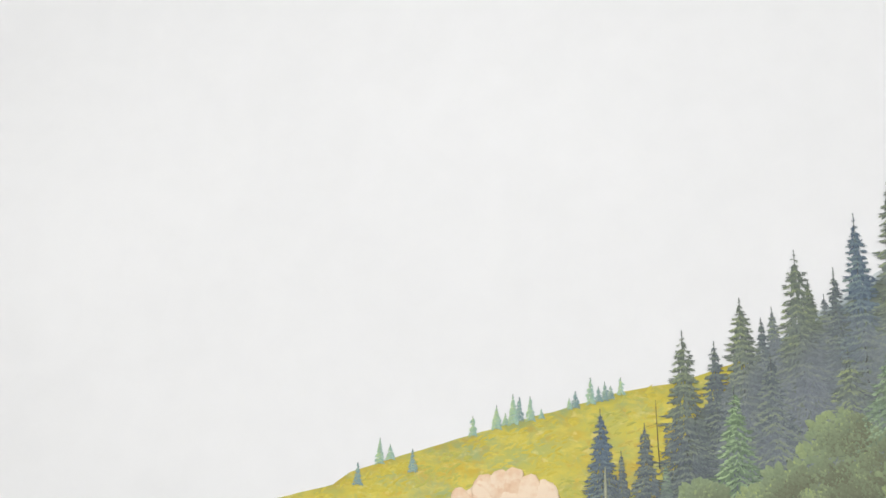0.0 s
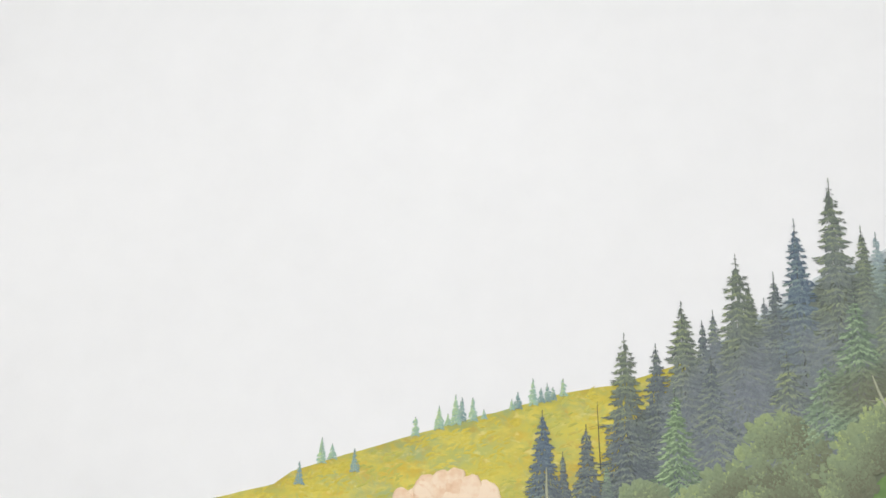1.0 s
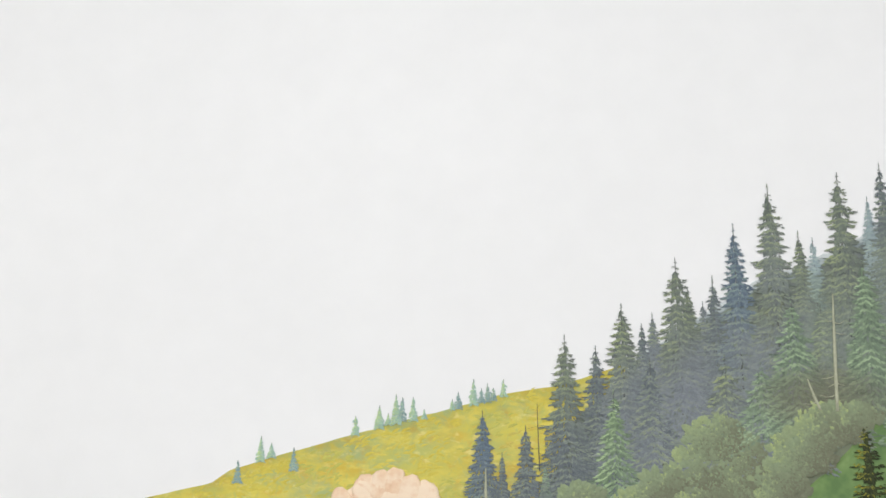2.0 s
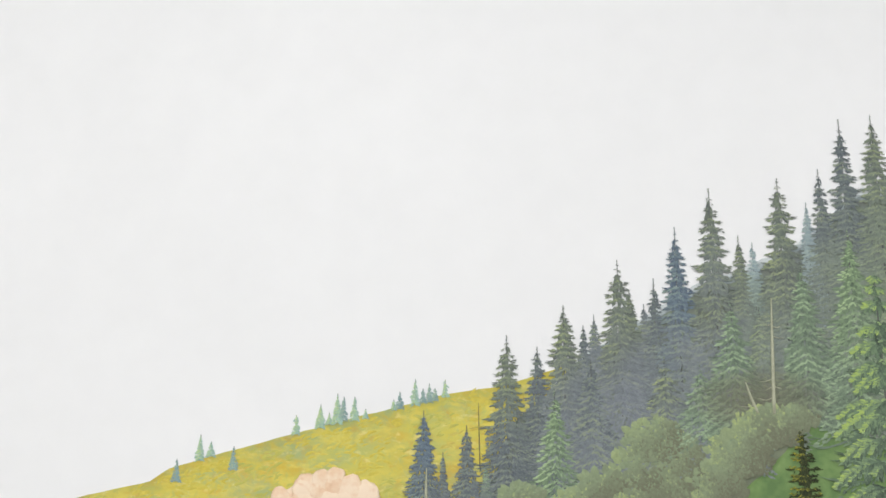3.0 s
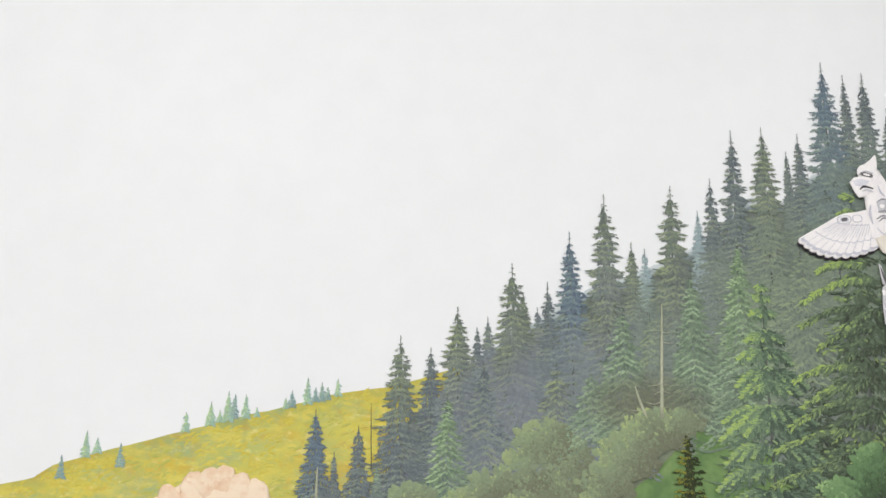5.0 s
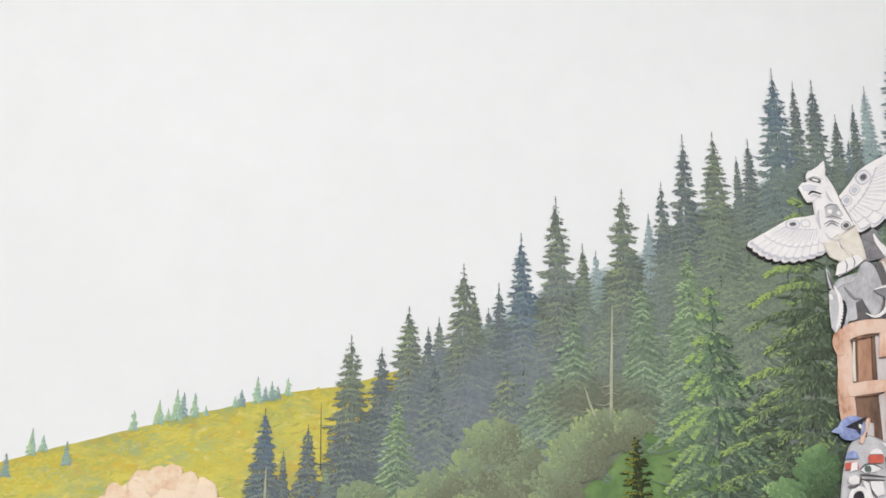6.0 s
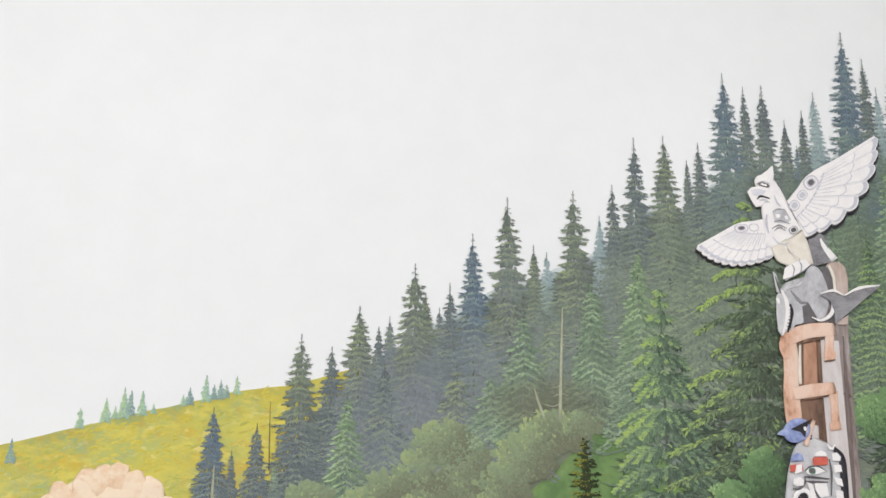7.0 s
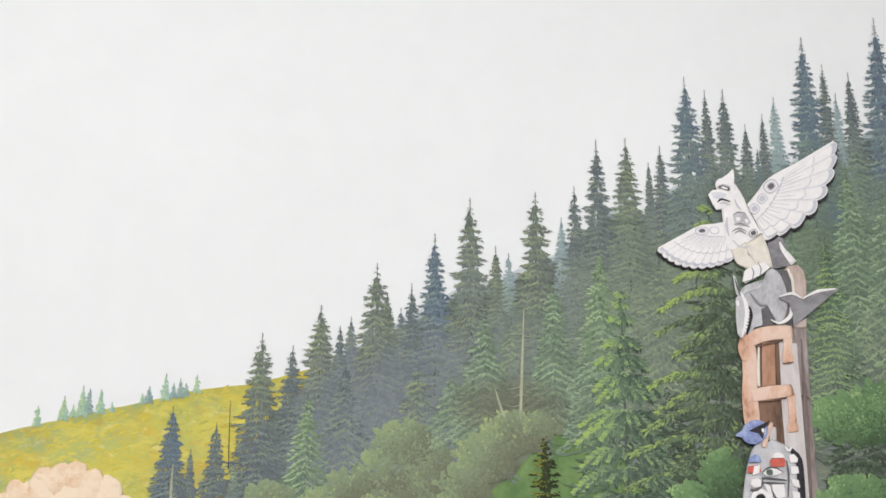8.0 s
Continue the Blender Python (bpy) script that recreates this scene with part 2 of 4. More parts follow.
def plate(outline, y, thick, round_in=0.0):
    """A flat piece of that outline (x, z), its front at y - thick, with a chamfered rim."""
    n = len(outline)
    cx, cz = sum(p[0] for p in outline) / n, sum(p[1] for p in outline) / n
    verts = [(x, y, z) for x, z in outline]
    verts += [(x, y - thick * 0.7, z) for x, z in outline]
    k = 1 - round_in
    verts += [(cx + (x - cx) * k, y - thick, cz + (z - cz) * k) for x, z in outline]
    faces = [tuple(range(n))]
    for r in (0, n):
        faces += [(r + i, r + (i + 1) % n, r + n + (i + 1) % n, r + n + i) for i in range(n)]
    faces.append(tuple(range(3 * n - 1, 2 * n - 1, -1)))
    return verts, faces


class Strokes:
    """Collects brush strokes of the mural: slim raised leaf shapes, each with the pigment it was mixed from at root and tip."""

    SHAPE = ((0, 0, 0.0), (0.28, -0.5, 0.0), (0.28, 0.5, 0.0), (0.5, 0, 0.10), (0.72, -0.36, 0.0), (0.72, 0.36, 0.0), (1, 0, 0.0))
    FACES = ((0, 1, 3), (0, 3, 2), (1, 4, 3), (2, 3, 5), (4, 6, 3), (5, 3, 6))

    def __init__(self):
        self.v, self.f, self.c = [], [], []

    def add(self, x, y, z, ang, length, width, root, tip, bend=0.0):
        ca, sa = math.cos(ang), math.sin(ang)
        n = len(self.v)
        for a, b, h in self.SHAPE:
            u, w = a * length, b * width + bend * length * a * (1 - a) * 4
            self.v.append((x + ca * u - sa * w, y - h * width, z + sa * u + ca * w))
            self.c.append((root[0] + (tip[0] - root[0]) * a, root[1] + (tip[1] - root[1]) * a, root[2] + (tip[2] - root[2]) * a))
        self.f += [(n + i, n + j, n + k) for i, j, k in self.FACES]

    def geo(self):
        return self.v, self.f


def stroked(name, strokes, parent, label="", kind=""):
    """One part made of brush strokes, with each stroke's pigment stored on it."""
    ob = part(name, strokes.geo(), M_BRUSH, parent, label)
    pigment(ob.data, strokes.c)
    return tagged(ob, kind=kind)


def pigment(me, colours):
    c = np.array(colours) / 255.0
    c = np.where(c <= 0.04, c / 12.92, ((c + 0.055) / 1.055) ** 2.4)
    layer = me.attributes.new("pigment", "FLOAT_COLOR", "POINT")
    layer.data.foreach_set("color", np.hstack([c, np.ones((len(c), 1))]).ravel())


def blend(a, b, t):
    t = min(1.0, max(0.0, t))
    return (a[0] + (b[0] - a[0]) * t, a[1] + (b[1] - a[1]) * t, a[2] + (b[2] - a[2]) * t)


def tone_of(pal, t):
    """A pigment from a palette of dark, middle and light; t from -1 to 1."""
    return blend(pal[1], pal[2], t) if t > 0 else blend(pal[1], pal[0], -t)


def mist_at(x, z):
    """The haze painted into the forest's colours as a thin scumble: violet-grey towards the hill, sage further in."""
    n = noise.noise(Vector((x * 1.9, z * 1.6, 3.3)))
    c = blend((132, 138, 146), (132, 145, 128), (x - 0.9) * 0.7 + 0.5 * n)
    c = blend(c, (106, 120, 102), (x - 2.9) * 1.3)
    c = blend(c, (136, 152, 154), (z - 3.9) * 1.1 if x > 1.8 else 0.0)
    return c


def foot_shadow_at(x, z):
    """How much brownish shadow is painted in at the forest's foot, round the dead trunks."""
    return max(0.0, 1 - ((x - 1.60) / 0.40) ** 2 - ((z - 2.76) / 0.20) ** 2)


# ---- trees of the mural, in low relief ----
def spray(strokes, rnd, y, root, tip, size, glow, ink, rising=True):
    """One needled bough from root to tip: lit tufts along its upper side and shaded needles below it, both mixed into
    the pigment.
    """
    run = (tip - root).length
    way = math.atan2(tip.z - root.z, tip.x - root.x)
    out = 1 if tip.x > root.x else -1
    ln = min(0.060, 0.55 * size)
    for s in range(int(run / 0.0042) + 8):
        f = rnd.random() ** 0.8
        p = root.lerp(tip, f) + Vector((0, 0, 0.10 * run * math.sin(math.pi * f)))
        t = glow - 1.15 + rnd.gauss(0, 0.22)
        ang = way - out * rnd.uniform(0.35, 1.1)
        strokes.add(p.x, y + 0.0003, p.z, ang, ln * rnd.uniform(0.6, 1.1) * (1.1 - 0.4 * f), ln * rnd.uniform(0.18, 0.28), ink(t - 0.2, p.x, p.z, 0), ink(t + 0.25, p.x, p.z, 0))
    for s in range(int(run / 0.0042) + 8):
        f = rnd.random() ** 0.75
        p = root.lerp(tip, f) + Vector((0, 0, 0.10 * run * math.sin(math.pi * f) - 0.12 * ln))
        t = glow - 0.70 + 0.9 * f + rnd.gauss(0, 0.3)
        ang = way + out * (rnd.uniform(0.25, 1.0) if rising else rnd.uniform(-0.9, 0.35))
        warm = min(0.85, max(0.0, (t - 0.45) * 1.3)) if rnd.random() < 0.75 else 0.0
        strokes.add(p.x, y, p.z, ang, ln * rnd.uniform(0.5, 0.95) * (1.1 - 0.35 * f), ln * rnd.uniform(0.18, 0.28), ink(t - 0.4, p.x, p.z, warm * 0.4), ink(t, p.x, p.z, warm), rnd.uniform(-0.1, 0.1))


def spruce(x, y, base, height, half, pal, low=None, tips=None, label="", group="mural forest", tier=None, droop=0.30,
           fade=0.93, power=0.76, finger=0, whole=False, light=0.0, size=1.0, dim=0.0, side=0.3, steep=0.75, bare=0.0, solid_mass=1.0):
    """A painted spruce: trunk and leader, a mass coloured dark as shade, and boughs in tiers. Each tier has hanging
    strokes coloured as shaded, strokes coloured as lit on top and slender bough ends; finger adds needled sprays with
    tufts painted as catching the light."""
    rnd = random.Random(int(abs(x) * 1000) + int(height * 977))
    ob = thing("spruce_tree", (x, y, base), label, "tree", group)
    low = low or pal
    top = base + height
    tier = tier or 0.014 + 0.098 * half
    n = max(7, int(height / tier))
    gap = height / n
    relief = min(0.015 * half, 0.003)
    crown, every = Strokes(), Strokes()
    skew = rnd.uniform(-0.05, 0.05)
    lean = rnd.uniform(-0.012, 0.012) * height

    def ink(t, h, bx, bz, warm=0.0):
        n1 = noise.noise(Vector((bx * 5, bz * 5, y * 40)))
        two = min(1.0, max(0.0, (h - 0.30) * 2.4 + 0.7 * n1))
        c = blend(tone_of(pal, t), tone_of(low, t), two)
        # boughs blend into the haze colour, more so lower down
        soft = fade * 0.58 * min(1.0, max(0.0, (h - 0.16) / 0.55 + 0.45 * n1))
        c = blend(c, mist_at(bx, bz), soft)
        # brown shadow colour mixed in round the dead trunks
        c = blend(c, (112, 109, 92), 0.62 * foot_shadow_at(bx, bz))
        return blend(c, tips, warm) if tips and warm > 0 else c

    part("trunk", tube([(x, y + 0.001, base), (x + lean * 0.3, y + 0.001, base + height * 0.6), (x, y, top)],
                       [half * 0.02 + 0.001, half * 0.012 + 0.001, 0.0017], 6, 0.12), M_TRUNK, ob)
    for i in range(n):
        h = min(max(((i + rnd.uniform(-0.22, 0.22)) / n), 0.008), 1.0) ** 1.12
        r = half * (0.008 + h ** power * min(1.0, 0.26 + 0.74 * h / 0.09)) * rnd.uniform(0.82, 1.14)
        z = top - h * height
        grow = 0.30 + 0.70 * min(1.0, h * 4)
        w = (0.0035 + 0.17 * gap) * grow * size
        yt = y - relief * h
        boughs = every if whole else Strokes()
        count = 3 + int(2 * r / (w * 1.15))
        cs = min(gap, 0.05)
        for s in range(2 + int(1.5 * r * gap / (cs * cs * 0.5))):
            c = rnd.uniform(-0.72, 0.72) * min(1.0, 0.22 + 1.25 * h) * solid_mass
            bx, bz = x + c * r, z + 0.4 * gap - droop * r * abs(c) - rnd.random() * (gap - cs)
            # inner mass gets a dark pigment in place of shade
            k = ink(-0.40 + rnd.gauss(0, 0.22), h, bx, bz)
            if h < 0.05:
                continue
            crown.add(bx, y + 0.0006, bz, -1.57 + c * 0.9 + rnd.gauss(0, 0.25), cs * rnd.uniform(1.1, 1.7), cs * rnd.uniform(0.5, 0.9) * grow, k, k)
        for s in range(count):
            c = -1 + 2 * (s + rnd.random()) / count
            sag = droop * r * abs(c) ** 1.2
            if rnd.random() < bare or (h < 0.45 and (abs(c) > 0.25 + h or rnd.random() > 2.2 * h)):
                continue
            bx, bz = x + c * r * 0.86, z - sag - gap * rnd.uniform(0.2, 0.6)
            # hanging strokes carry painted shade, deeper towards the right
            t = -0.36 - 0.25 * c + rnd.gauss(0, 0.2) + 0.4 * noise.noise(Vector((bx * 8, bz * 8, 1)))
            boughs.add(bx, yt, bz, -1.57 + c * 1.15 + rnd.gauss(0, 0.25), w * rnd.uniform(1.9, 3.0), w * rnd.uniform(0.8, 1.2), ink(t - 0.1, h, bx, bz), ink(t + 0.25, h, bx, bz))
        for s in range(count):
            c = -1 + 2 * (s + rnd.random()) / count + skew
            sag = droop * r * abs(c) ** 1.2
            out = 1 if c > 0 else -1
            bx, bz = x + c * r * 0.92, z - sag + rnd.uniform(-0.22, 0.22) * gap
            # tone paints light from the left; dim darkens the lower tiers
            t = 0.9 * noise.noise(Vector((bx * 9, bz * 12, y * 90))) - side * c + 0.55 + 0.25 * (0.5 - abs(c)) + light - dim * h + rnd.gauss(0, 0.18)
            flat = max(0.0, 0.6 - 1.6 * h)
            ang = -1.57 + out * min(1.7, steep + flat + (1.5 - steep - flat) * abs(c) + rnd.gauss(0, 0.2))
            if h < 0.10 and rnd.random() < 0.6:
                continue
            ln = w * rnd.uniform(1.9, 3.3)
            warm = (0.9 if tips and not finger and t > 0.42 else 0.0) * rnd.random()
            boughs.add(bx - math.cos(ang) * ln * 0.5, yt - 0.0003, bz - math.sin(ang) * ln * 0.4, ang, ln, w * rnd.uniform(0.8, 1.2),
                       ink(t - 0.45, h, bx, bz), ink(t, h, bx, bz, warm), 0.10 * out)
        for out in (-1, 1):
            reach, hang = r * rnd.uniform(0.82, 1.28), droop * r * rnd.uniform(0.35, 0.75) + rnd.uniform(-0.25, 0.25) * gap
            for q in range(2 + (r > 3 * w) + (r > 6 * w)):
                ln = r * rnd.uniform(0.40, 0.75) + w * 0.6
                sx, sz = x + out * (reach * rnd.uniform(0.82, 1.04) - ln), z - hang + rnd.uniform(-0.12, 0.12) * gap
                dip = rnd.uniform(-0.08, 0.40) * (0.4 + droop)
                ang = -dip if out > 0 else math.pi + dip
                t = -0.45 - 0.2 * out * side + rnd.gauss(0, 0.25)
                boughs.add(sx, yt - 0.0002, sz, ang, ln, w * rnd.uniform(0.40, 0.72), ink(t - 0.2, h, sx, sz), ink(t + 0.15, h, sx, sz), -0.10 * out)
        if finger:
            for c in (-0.95, 0.9, -0.66, 0.6, -0.36, 0.3, -0.05):
                c += rnd.uniform(-0.13, 0.13)
                tip = Vector((x + c * r * rnd.uniform(0.85, 1.15), 0, z - droop * r * (0.35 + 0.65 * abs(c)) * rnd.uniform(0.8, 1.2)))
                root = Vector((x + c * r * 0.25, 0, z + 0.1 * gap))
                # left sprays coloured as lit, right and lower ones as shaded
                glow = 0.30 + light - 0.48 * c - dim * h + rnd.gauss(0, 0.15)
                spray(boughs, rnd, yt - 0.0006 - 0.0004 * (1 - abs(c)), root, tip, gap, glow, lambda t, bx, bz, warm: ink(t, h, bx, bz, warm))
        if not whole and boughs.v:
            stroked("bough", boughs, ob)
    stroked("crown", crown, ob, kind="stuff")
    if whole:
        stroked("foliage", every, ob, kind="stuff")
    return ob


def shrub(blobs, y, pal, label, seed, dab=0.026, density=1.0):
    """A leafy bush: rounded clumps of many leaf strokes, painted as lit along their upper-left edges and as shaded
    below.
    """
    rnd = random.Random(seed)
    x0, z0 = blobs[0][0], min(b[1] - b[3] for b in blobs)
    ob = thing("shrub", (x0, y, z0), label, "shrub", "mural shrubs")
    inner = Strokes()
    for bx, bz, rx, rz in blobs:
        spots = []
        for c in range(max(6, int(900 * density * rx * rz))):
            a, rr = rnd.uniform(0, 2 * math.pi), math.sqrt(rnd.random()) * 0.93
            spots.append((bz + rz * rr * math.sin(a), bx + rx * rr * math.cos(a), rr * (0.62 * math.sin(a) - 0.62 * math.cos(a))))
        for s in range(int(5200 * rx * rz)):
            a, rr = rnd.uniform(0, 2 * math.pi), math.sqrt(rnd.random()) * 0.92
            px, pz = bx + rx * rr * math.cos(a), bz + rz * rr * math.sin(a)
            # inner strokes are coloured duller towards the lower right, as shade
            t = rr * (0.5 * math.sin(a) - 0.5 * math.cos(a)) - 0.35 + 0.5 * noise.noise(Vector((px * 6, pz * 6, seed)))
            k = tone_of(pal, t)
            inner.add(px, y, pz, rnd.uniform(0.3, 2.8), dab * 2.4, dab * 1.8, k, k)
        for j, (cz, cx, high) in enumerate(sorted(spots, reverse=True)):
            cr = rnd.uniform(0.030, 0.062)
            yy = y - 0.00010 * j
            leaves = Strokes()
            soft = noise.noise(Vector((cx * 7, cz * 7, seed)))
            for s in range(int(34 * density)):
                t, q = rnd.uniform(0, 2 * math.pi), math.sqrt(rnd.random())
                lx, lz = math.cos(t) * q, math.sin(t) * q
                # light from the upper left is mixed into each leaf's pigment
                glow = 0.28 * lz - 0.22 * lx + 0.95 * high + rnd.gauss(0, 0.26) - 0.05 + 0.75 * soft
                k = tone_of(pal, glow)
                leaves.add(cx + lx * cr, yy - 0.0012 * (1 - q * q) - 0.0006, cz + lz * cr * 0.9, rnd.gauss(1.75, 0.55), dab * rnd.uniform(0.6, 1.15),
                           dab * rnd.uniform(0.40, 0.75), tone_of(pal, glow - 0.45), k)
            stroked("leaf_clump", leaves, ob)
    stroked("inner_foliage", inner, ob, kind="stuff")
    return ob


# ---- the gallery ----
WALL = 3.5
solid("wall_north", block(-3.6, 3.6, WALL, WALL + 0.2, 0, 4.05), M_SKY, "smooth mural wall painted as a white overcast sky", "wall")
solid("wall_south", block(-3.6, 3.6, -4.2, -4.0, 0, 4.05), M_PLASTER, "plain pale plaster gallery wall", "wall")
solid("wall_west", block(-3.8, -3.6, -4.2, WALL + 0.2, 0, 4.05), M_PLASTER, "plain pale plaster gallery wall", "wall")
solid("wall_east", block(3.6, 3.8, -4.2, WALL + 0.2, 0, 4.05), M_PLASTER, "plain pale plaster gallery wall", "wall")
solid("floor", block(-3.8, 3.8, -4.2, WALL + 0.2, -0.2, 0), M_FLOOR, "dark grey gallery carpet floor", "floor")
solid("ceiling", block(-3.8, 3.8, -4.2, WALL + 0.2, 4.05, 4.25), M_PLASTER, "plain pale plaster ceiling", "ceiling")


# ---- painted land: yellow hill, forest slope, clearing ----
def along(points, x):
    """Height of a slope line at x."""
    for (xa, za), (xb, zb) in zip(points, points[1:]):
        if x <= xb:
            t = max(0.0, (x - xa) / (xb - xa))
            return za + (zb - za) * t
    return points[-1][1]


def sheet(line, x0, x1, bottom, y, bulge, rough, seed, cols=160, rows=14):
    """A thin skin of paint under a slope line, with a soft uneven edge and swelling ground."""
    verts, faces = [], []
    for i in range(cols + 1):
        x = x0 + (x1 - x0) * i / cols
        top = along(line, x) + rough * noise.noise(Vector((x * 9, seed, 0))) + 0.5 * rough * noise.noise(Vector((x * 31, seed, 4)))
        for j in range(rows + 1):
            t = j / rows
            z = top + (bottom - top) * t
            d = bulge * min(1, 3 * t) * (0.6 + 0.4 * noise.noise(Vector((x * 3, z * 4, seed))))
            verts.append((x, y - d, z))
    for i in range(cols):
        for j in range(rows):
            a = i * (rows + 1) + j
            faces.append((a, a + 1, a + rows + 2, a + rows + 1))
    n = len(verts)
    verts += [(x, y + 0.004, z) for x, z in ((x0, bottom), (x1, bottom))]
    edge = [i * (rows + 1) for i in range(cols + 1)]
    back = [len(verts) + i for i in range(cols + 1)]
    verts += [(verts[e][0], y + 0.004, verts[e][2]) for e in edge]
    faces += [(edge[i], edge[i + 1], back[i + 1], back[i]) for i in range(cols)]
    return verts, faces


RIDGE = [(-7.2, 0.9), (-4.2, 1.75), (-2.372, 2.184), (-2.130, 2.244), (-1.735, 2.331), (-1.670, 2.389), (-1.341, 2.486), (-1.033, 2.566), (-0.724, 2.652),
         (-0.414, 2.726), (-0.101, 2.807), (0.169, 2.843), (0.506, 2.949), (0.947, 3.095)]
solid("hill", sheet(RIDGE, -7.2, 0.66, -1.5, 6.998, 0.0, 0.006, 3), M_HILL, "sunlit yellow and ochre grassy hill painted on the mural", "hill", smooth=True, painted=True)
FOREST = [(-0.010, 2.154), (0.130, 2.350), (0.224, 2.627), (0.447, 2.821), (0.631, 2.986), (0.947, 3.160), (1.272, 3.356), (1.623, 3.491), (1.915, 3.636),
          (2.237, 3.924), (2.448, 3.911), (2.636, 4.092), (3.040, 4.153), (3.422, 4.307), (3.814, 4.447), (4.6, 4.9), (7.2, 5.6)]
solid("forest_slope", sheet(FOREST, -0.010, 7.2, -1.5, 6.9945, 0.0, 0.02, 8), M_HAZE, "misty grey-green forest slope painted on the mural", "hillside", smooth=True, painted=True)
# three stepped pale sheets painted as haze between the tree tops
for step, (rise, mat) in enumerate(zip((0.015, 0.035, 0.055), M_MIST_BANK)):
    bank = [(x, z + rise * min(1.0, max(0.0, (x - 0.35) / 0.5))) for x, z in FOREST]
    solid("mist_bank", sheet(bank, FOREST[3][0], 7.2, 2.4, 6.9952 + 0.0006 * step, 0.0, 0.03, 20 + step, 200, 8), mat, "pale blue-grey mist bank behind the forest painted on the mural", "mist", smooth=True, painted=True)
UNDER = [(0.468, 2.162), (0.646, 2.331), (0.922, 2.568), (1.143, 2.605), (1.367, 2.659), (1.595, 2.777), (1.794, 2.832), (1.990, 2.740), (2.148, 2.520), (2.300, 2.192)]
solid("undergrowth", sheet(UNDER, 0.468, 2.300, 1.6, 6.9935, 0.0, 0.05, 12, 90, 8), M_UNDER, "dim olive undergrowth below the forest painted on the mural", "undergrowth", smooth=True, painted=True)
CLEARING = [(1.364, 2.176), (1.654, 2.429), (1.887, 2.625), (2.054, 2.678), (2.342, 2.397), (2.499, 2.195)]
solid("grass_clearing", sheet(CLEARING, 1.364, 2.499, 2.0, 6.9915, 0.0, 0.03, 5, 50, 8), M_GRASS, "soft green grass clearing painted on the mural", "grass", smooth=True, painted=True)

# loose brush strokes of grass and scrub over the yellow hill
rnd = random.Random(11)
scrub = Strokes()
SCRUB = (200, 172, 66), (206, 192, 88), (222, 210, 118)
SAGE = (152, 170, 110), (168, 180, 116), (182, 190, 128)
for i in range(2600):
    x = rnd.uniform(-3.9, 0.6)
    top = along(RIDGE, x)
    z = top - 0.034 - (top - 1.9) * rnd.random() ** 1.3
    v = noise.noise(Vector((x * 2.2, z * 4.2, 9))) + 0.5 * noise.noise(Vector((x * 7, z * 12, 4)))
    if abs(v) < 0.12:
        continue
    glow = max(0.0, 1 - ((x - 0.02) / 0.22) ** 2 - ((z - 2.45) / 0.2) ** 2)
    k = tone_of(SAGE, rnd.gauss(0, 0.5)) if v < 0 else tone_of(SCRUB, 2.2 * (v - 0.3) + rnd.gauss(0, 0.25))
    k = blend(k, (222, 176, 110), glow)
    s = rnd.uniform(0.012, 0.034)
    if z + s > min(along(RIDGE, x - s), along(RIDGE, x + s)):
        continue
    scrub.add(x - s, 6.9976 - 0.0000001 * i, z, rnd.gauss(0.3, 0.35), s * 2.0, s * 0.55, blend(k, (204, 190, 84), 0.75), blend(k, (204, 190, 84), 0.42), 0.1)
grass = new("hill_scrub", mesh_of("hill_scrub", [tuple(hung(v)) for v in scrub.v], scrub.f, [M_BRUSH]))
pigment(grass.data, scrub.c)
tagged(grass, "yellow, ochre and sage scrub brushed over the hill", "scrub", "", "stuff")


# ---- peach boulders on the hill ----
def boulders():
    ob = thing("rock_outcrop", (-0.763, 6.98, 1.95), "pale peach outcrop of rounded boulders on the yellow hill", "rock")
    cx, cz = -0.785, 2.206
    dome = [(cx + 0.37 * math.cos(a), cz - 0.20 + 0.33 * math.sin(a) ** 0.9) for a in [math.pi * k / 24 for k in range(25)]]
    part("bedrock", plate(dome, 6.996, 0.004, 0.02), M_ROCK, ob)
    r = random.Random(5)
    for row, (n, w, up, size) in enumerate(((4, 0.30, 0.125, 0.10), (6, 0.54, 0.085, 0.115), (7, 0.70, 0.015, 0.12), (8, 0.78, -0.065, 0.12), (9, 0.82, -0.145, 0.115), (9, 0.84, -0.22, 0.115))):
        for i in range(n):
            u = -1 + 2 * (i + 0.5) / n + r.uniform(-0.06, 0.06)
            s = size * r.uniform(0.85, 1.15)
            x = cx + u * w / 2
            z = cz + up - abs(u) ** 2.0 * 0.075 + r.uniform(-0.012, 0.012)
            part("stone", egg((x, 6.994 - 0.001 * row, z), (s * 0.58, 0.012, s * 0.64), r.uniform(-15, 15), 10, 18, 0.22, row * 11 + i), M_ROCK, ob, smooth=True)


boulders()


# ---- far pale spruces along the ridge ----
FAR = dict(group="far ridge spruces", whole=True, tier=0.013, fade=0.0, size=0.75, droop=0.45, label="tiny pale blue-green spruce on the distant ridge", power=1.0, side=0.8)
FARBLUE = dict(group="far ridge spruces", whole=True, tier=0.013, fade=0.0, size=0.75, droop=0.45, label="tiny slate-blue spruce on the yellow slope", power=1.0)
spruce(-1.607, 6.994, 2.327, 0.122, 0.030, TEAL, **FARBLUE)
spruce(-1.297, 6.994, 2.387, 0.129, 0.030, TEAL, **FARBLUE)
spruce(-1.482, 6.995, 2.440, 0.142, 0.030, PALE, **FAR)
spruce(-1.423, 6.995, 2.464, 0.080, 0.028, PALE, **FAR)
spruce(-0.959, 6.995, 2.583, 0.103, 0.028, PALE, **FAR)
spruce(-0.826, 6.995, 2.614, 0.131, 0.035, PALE, **FAR)
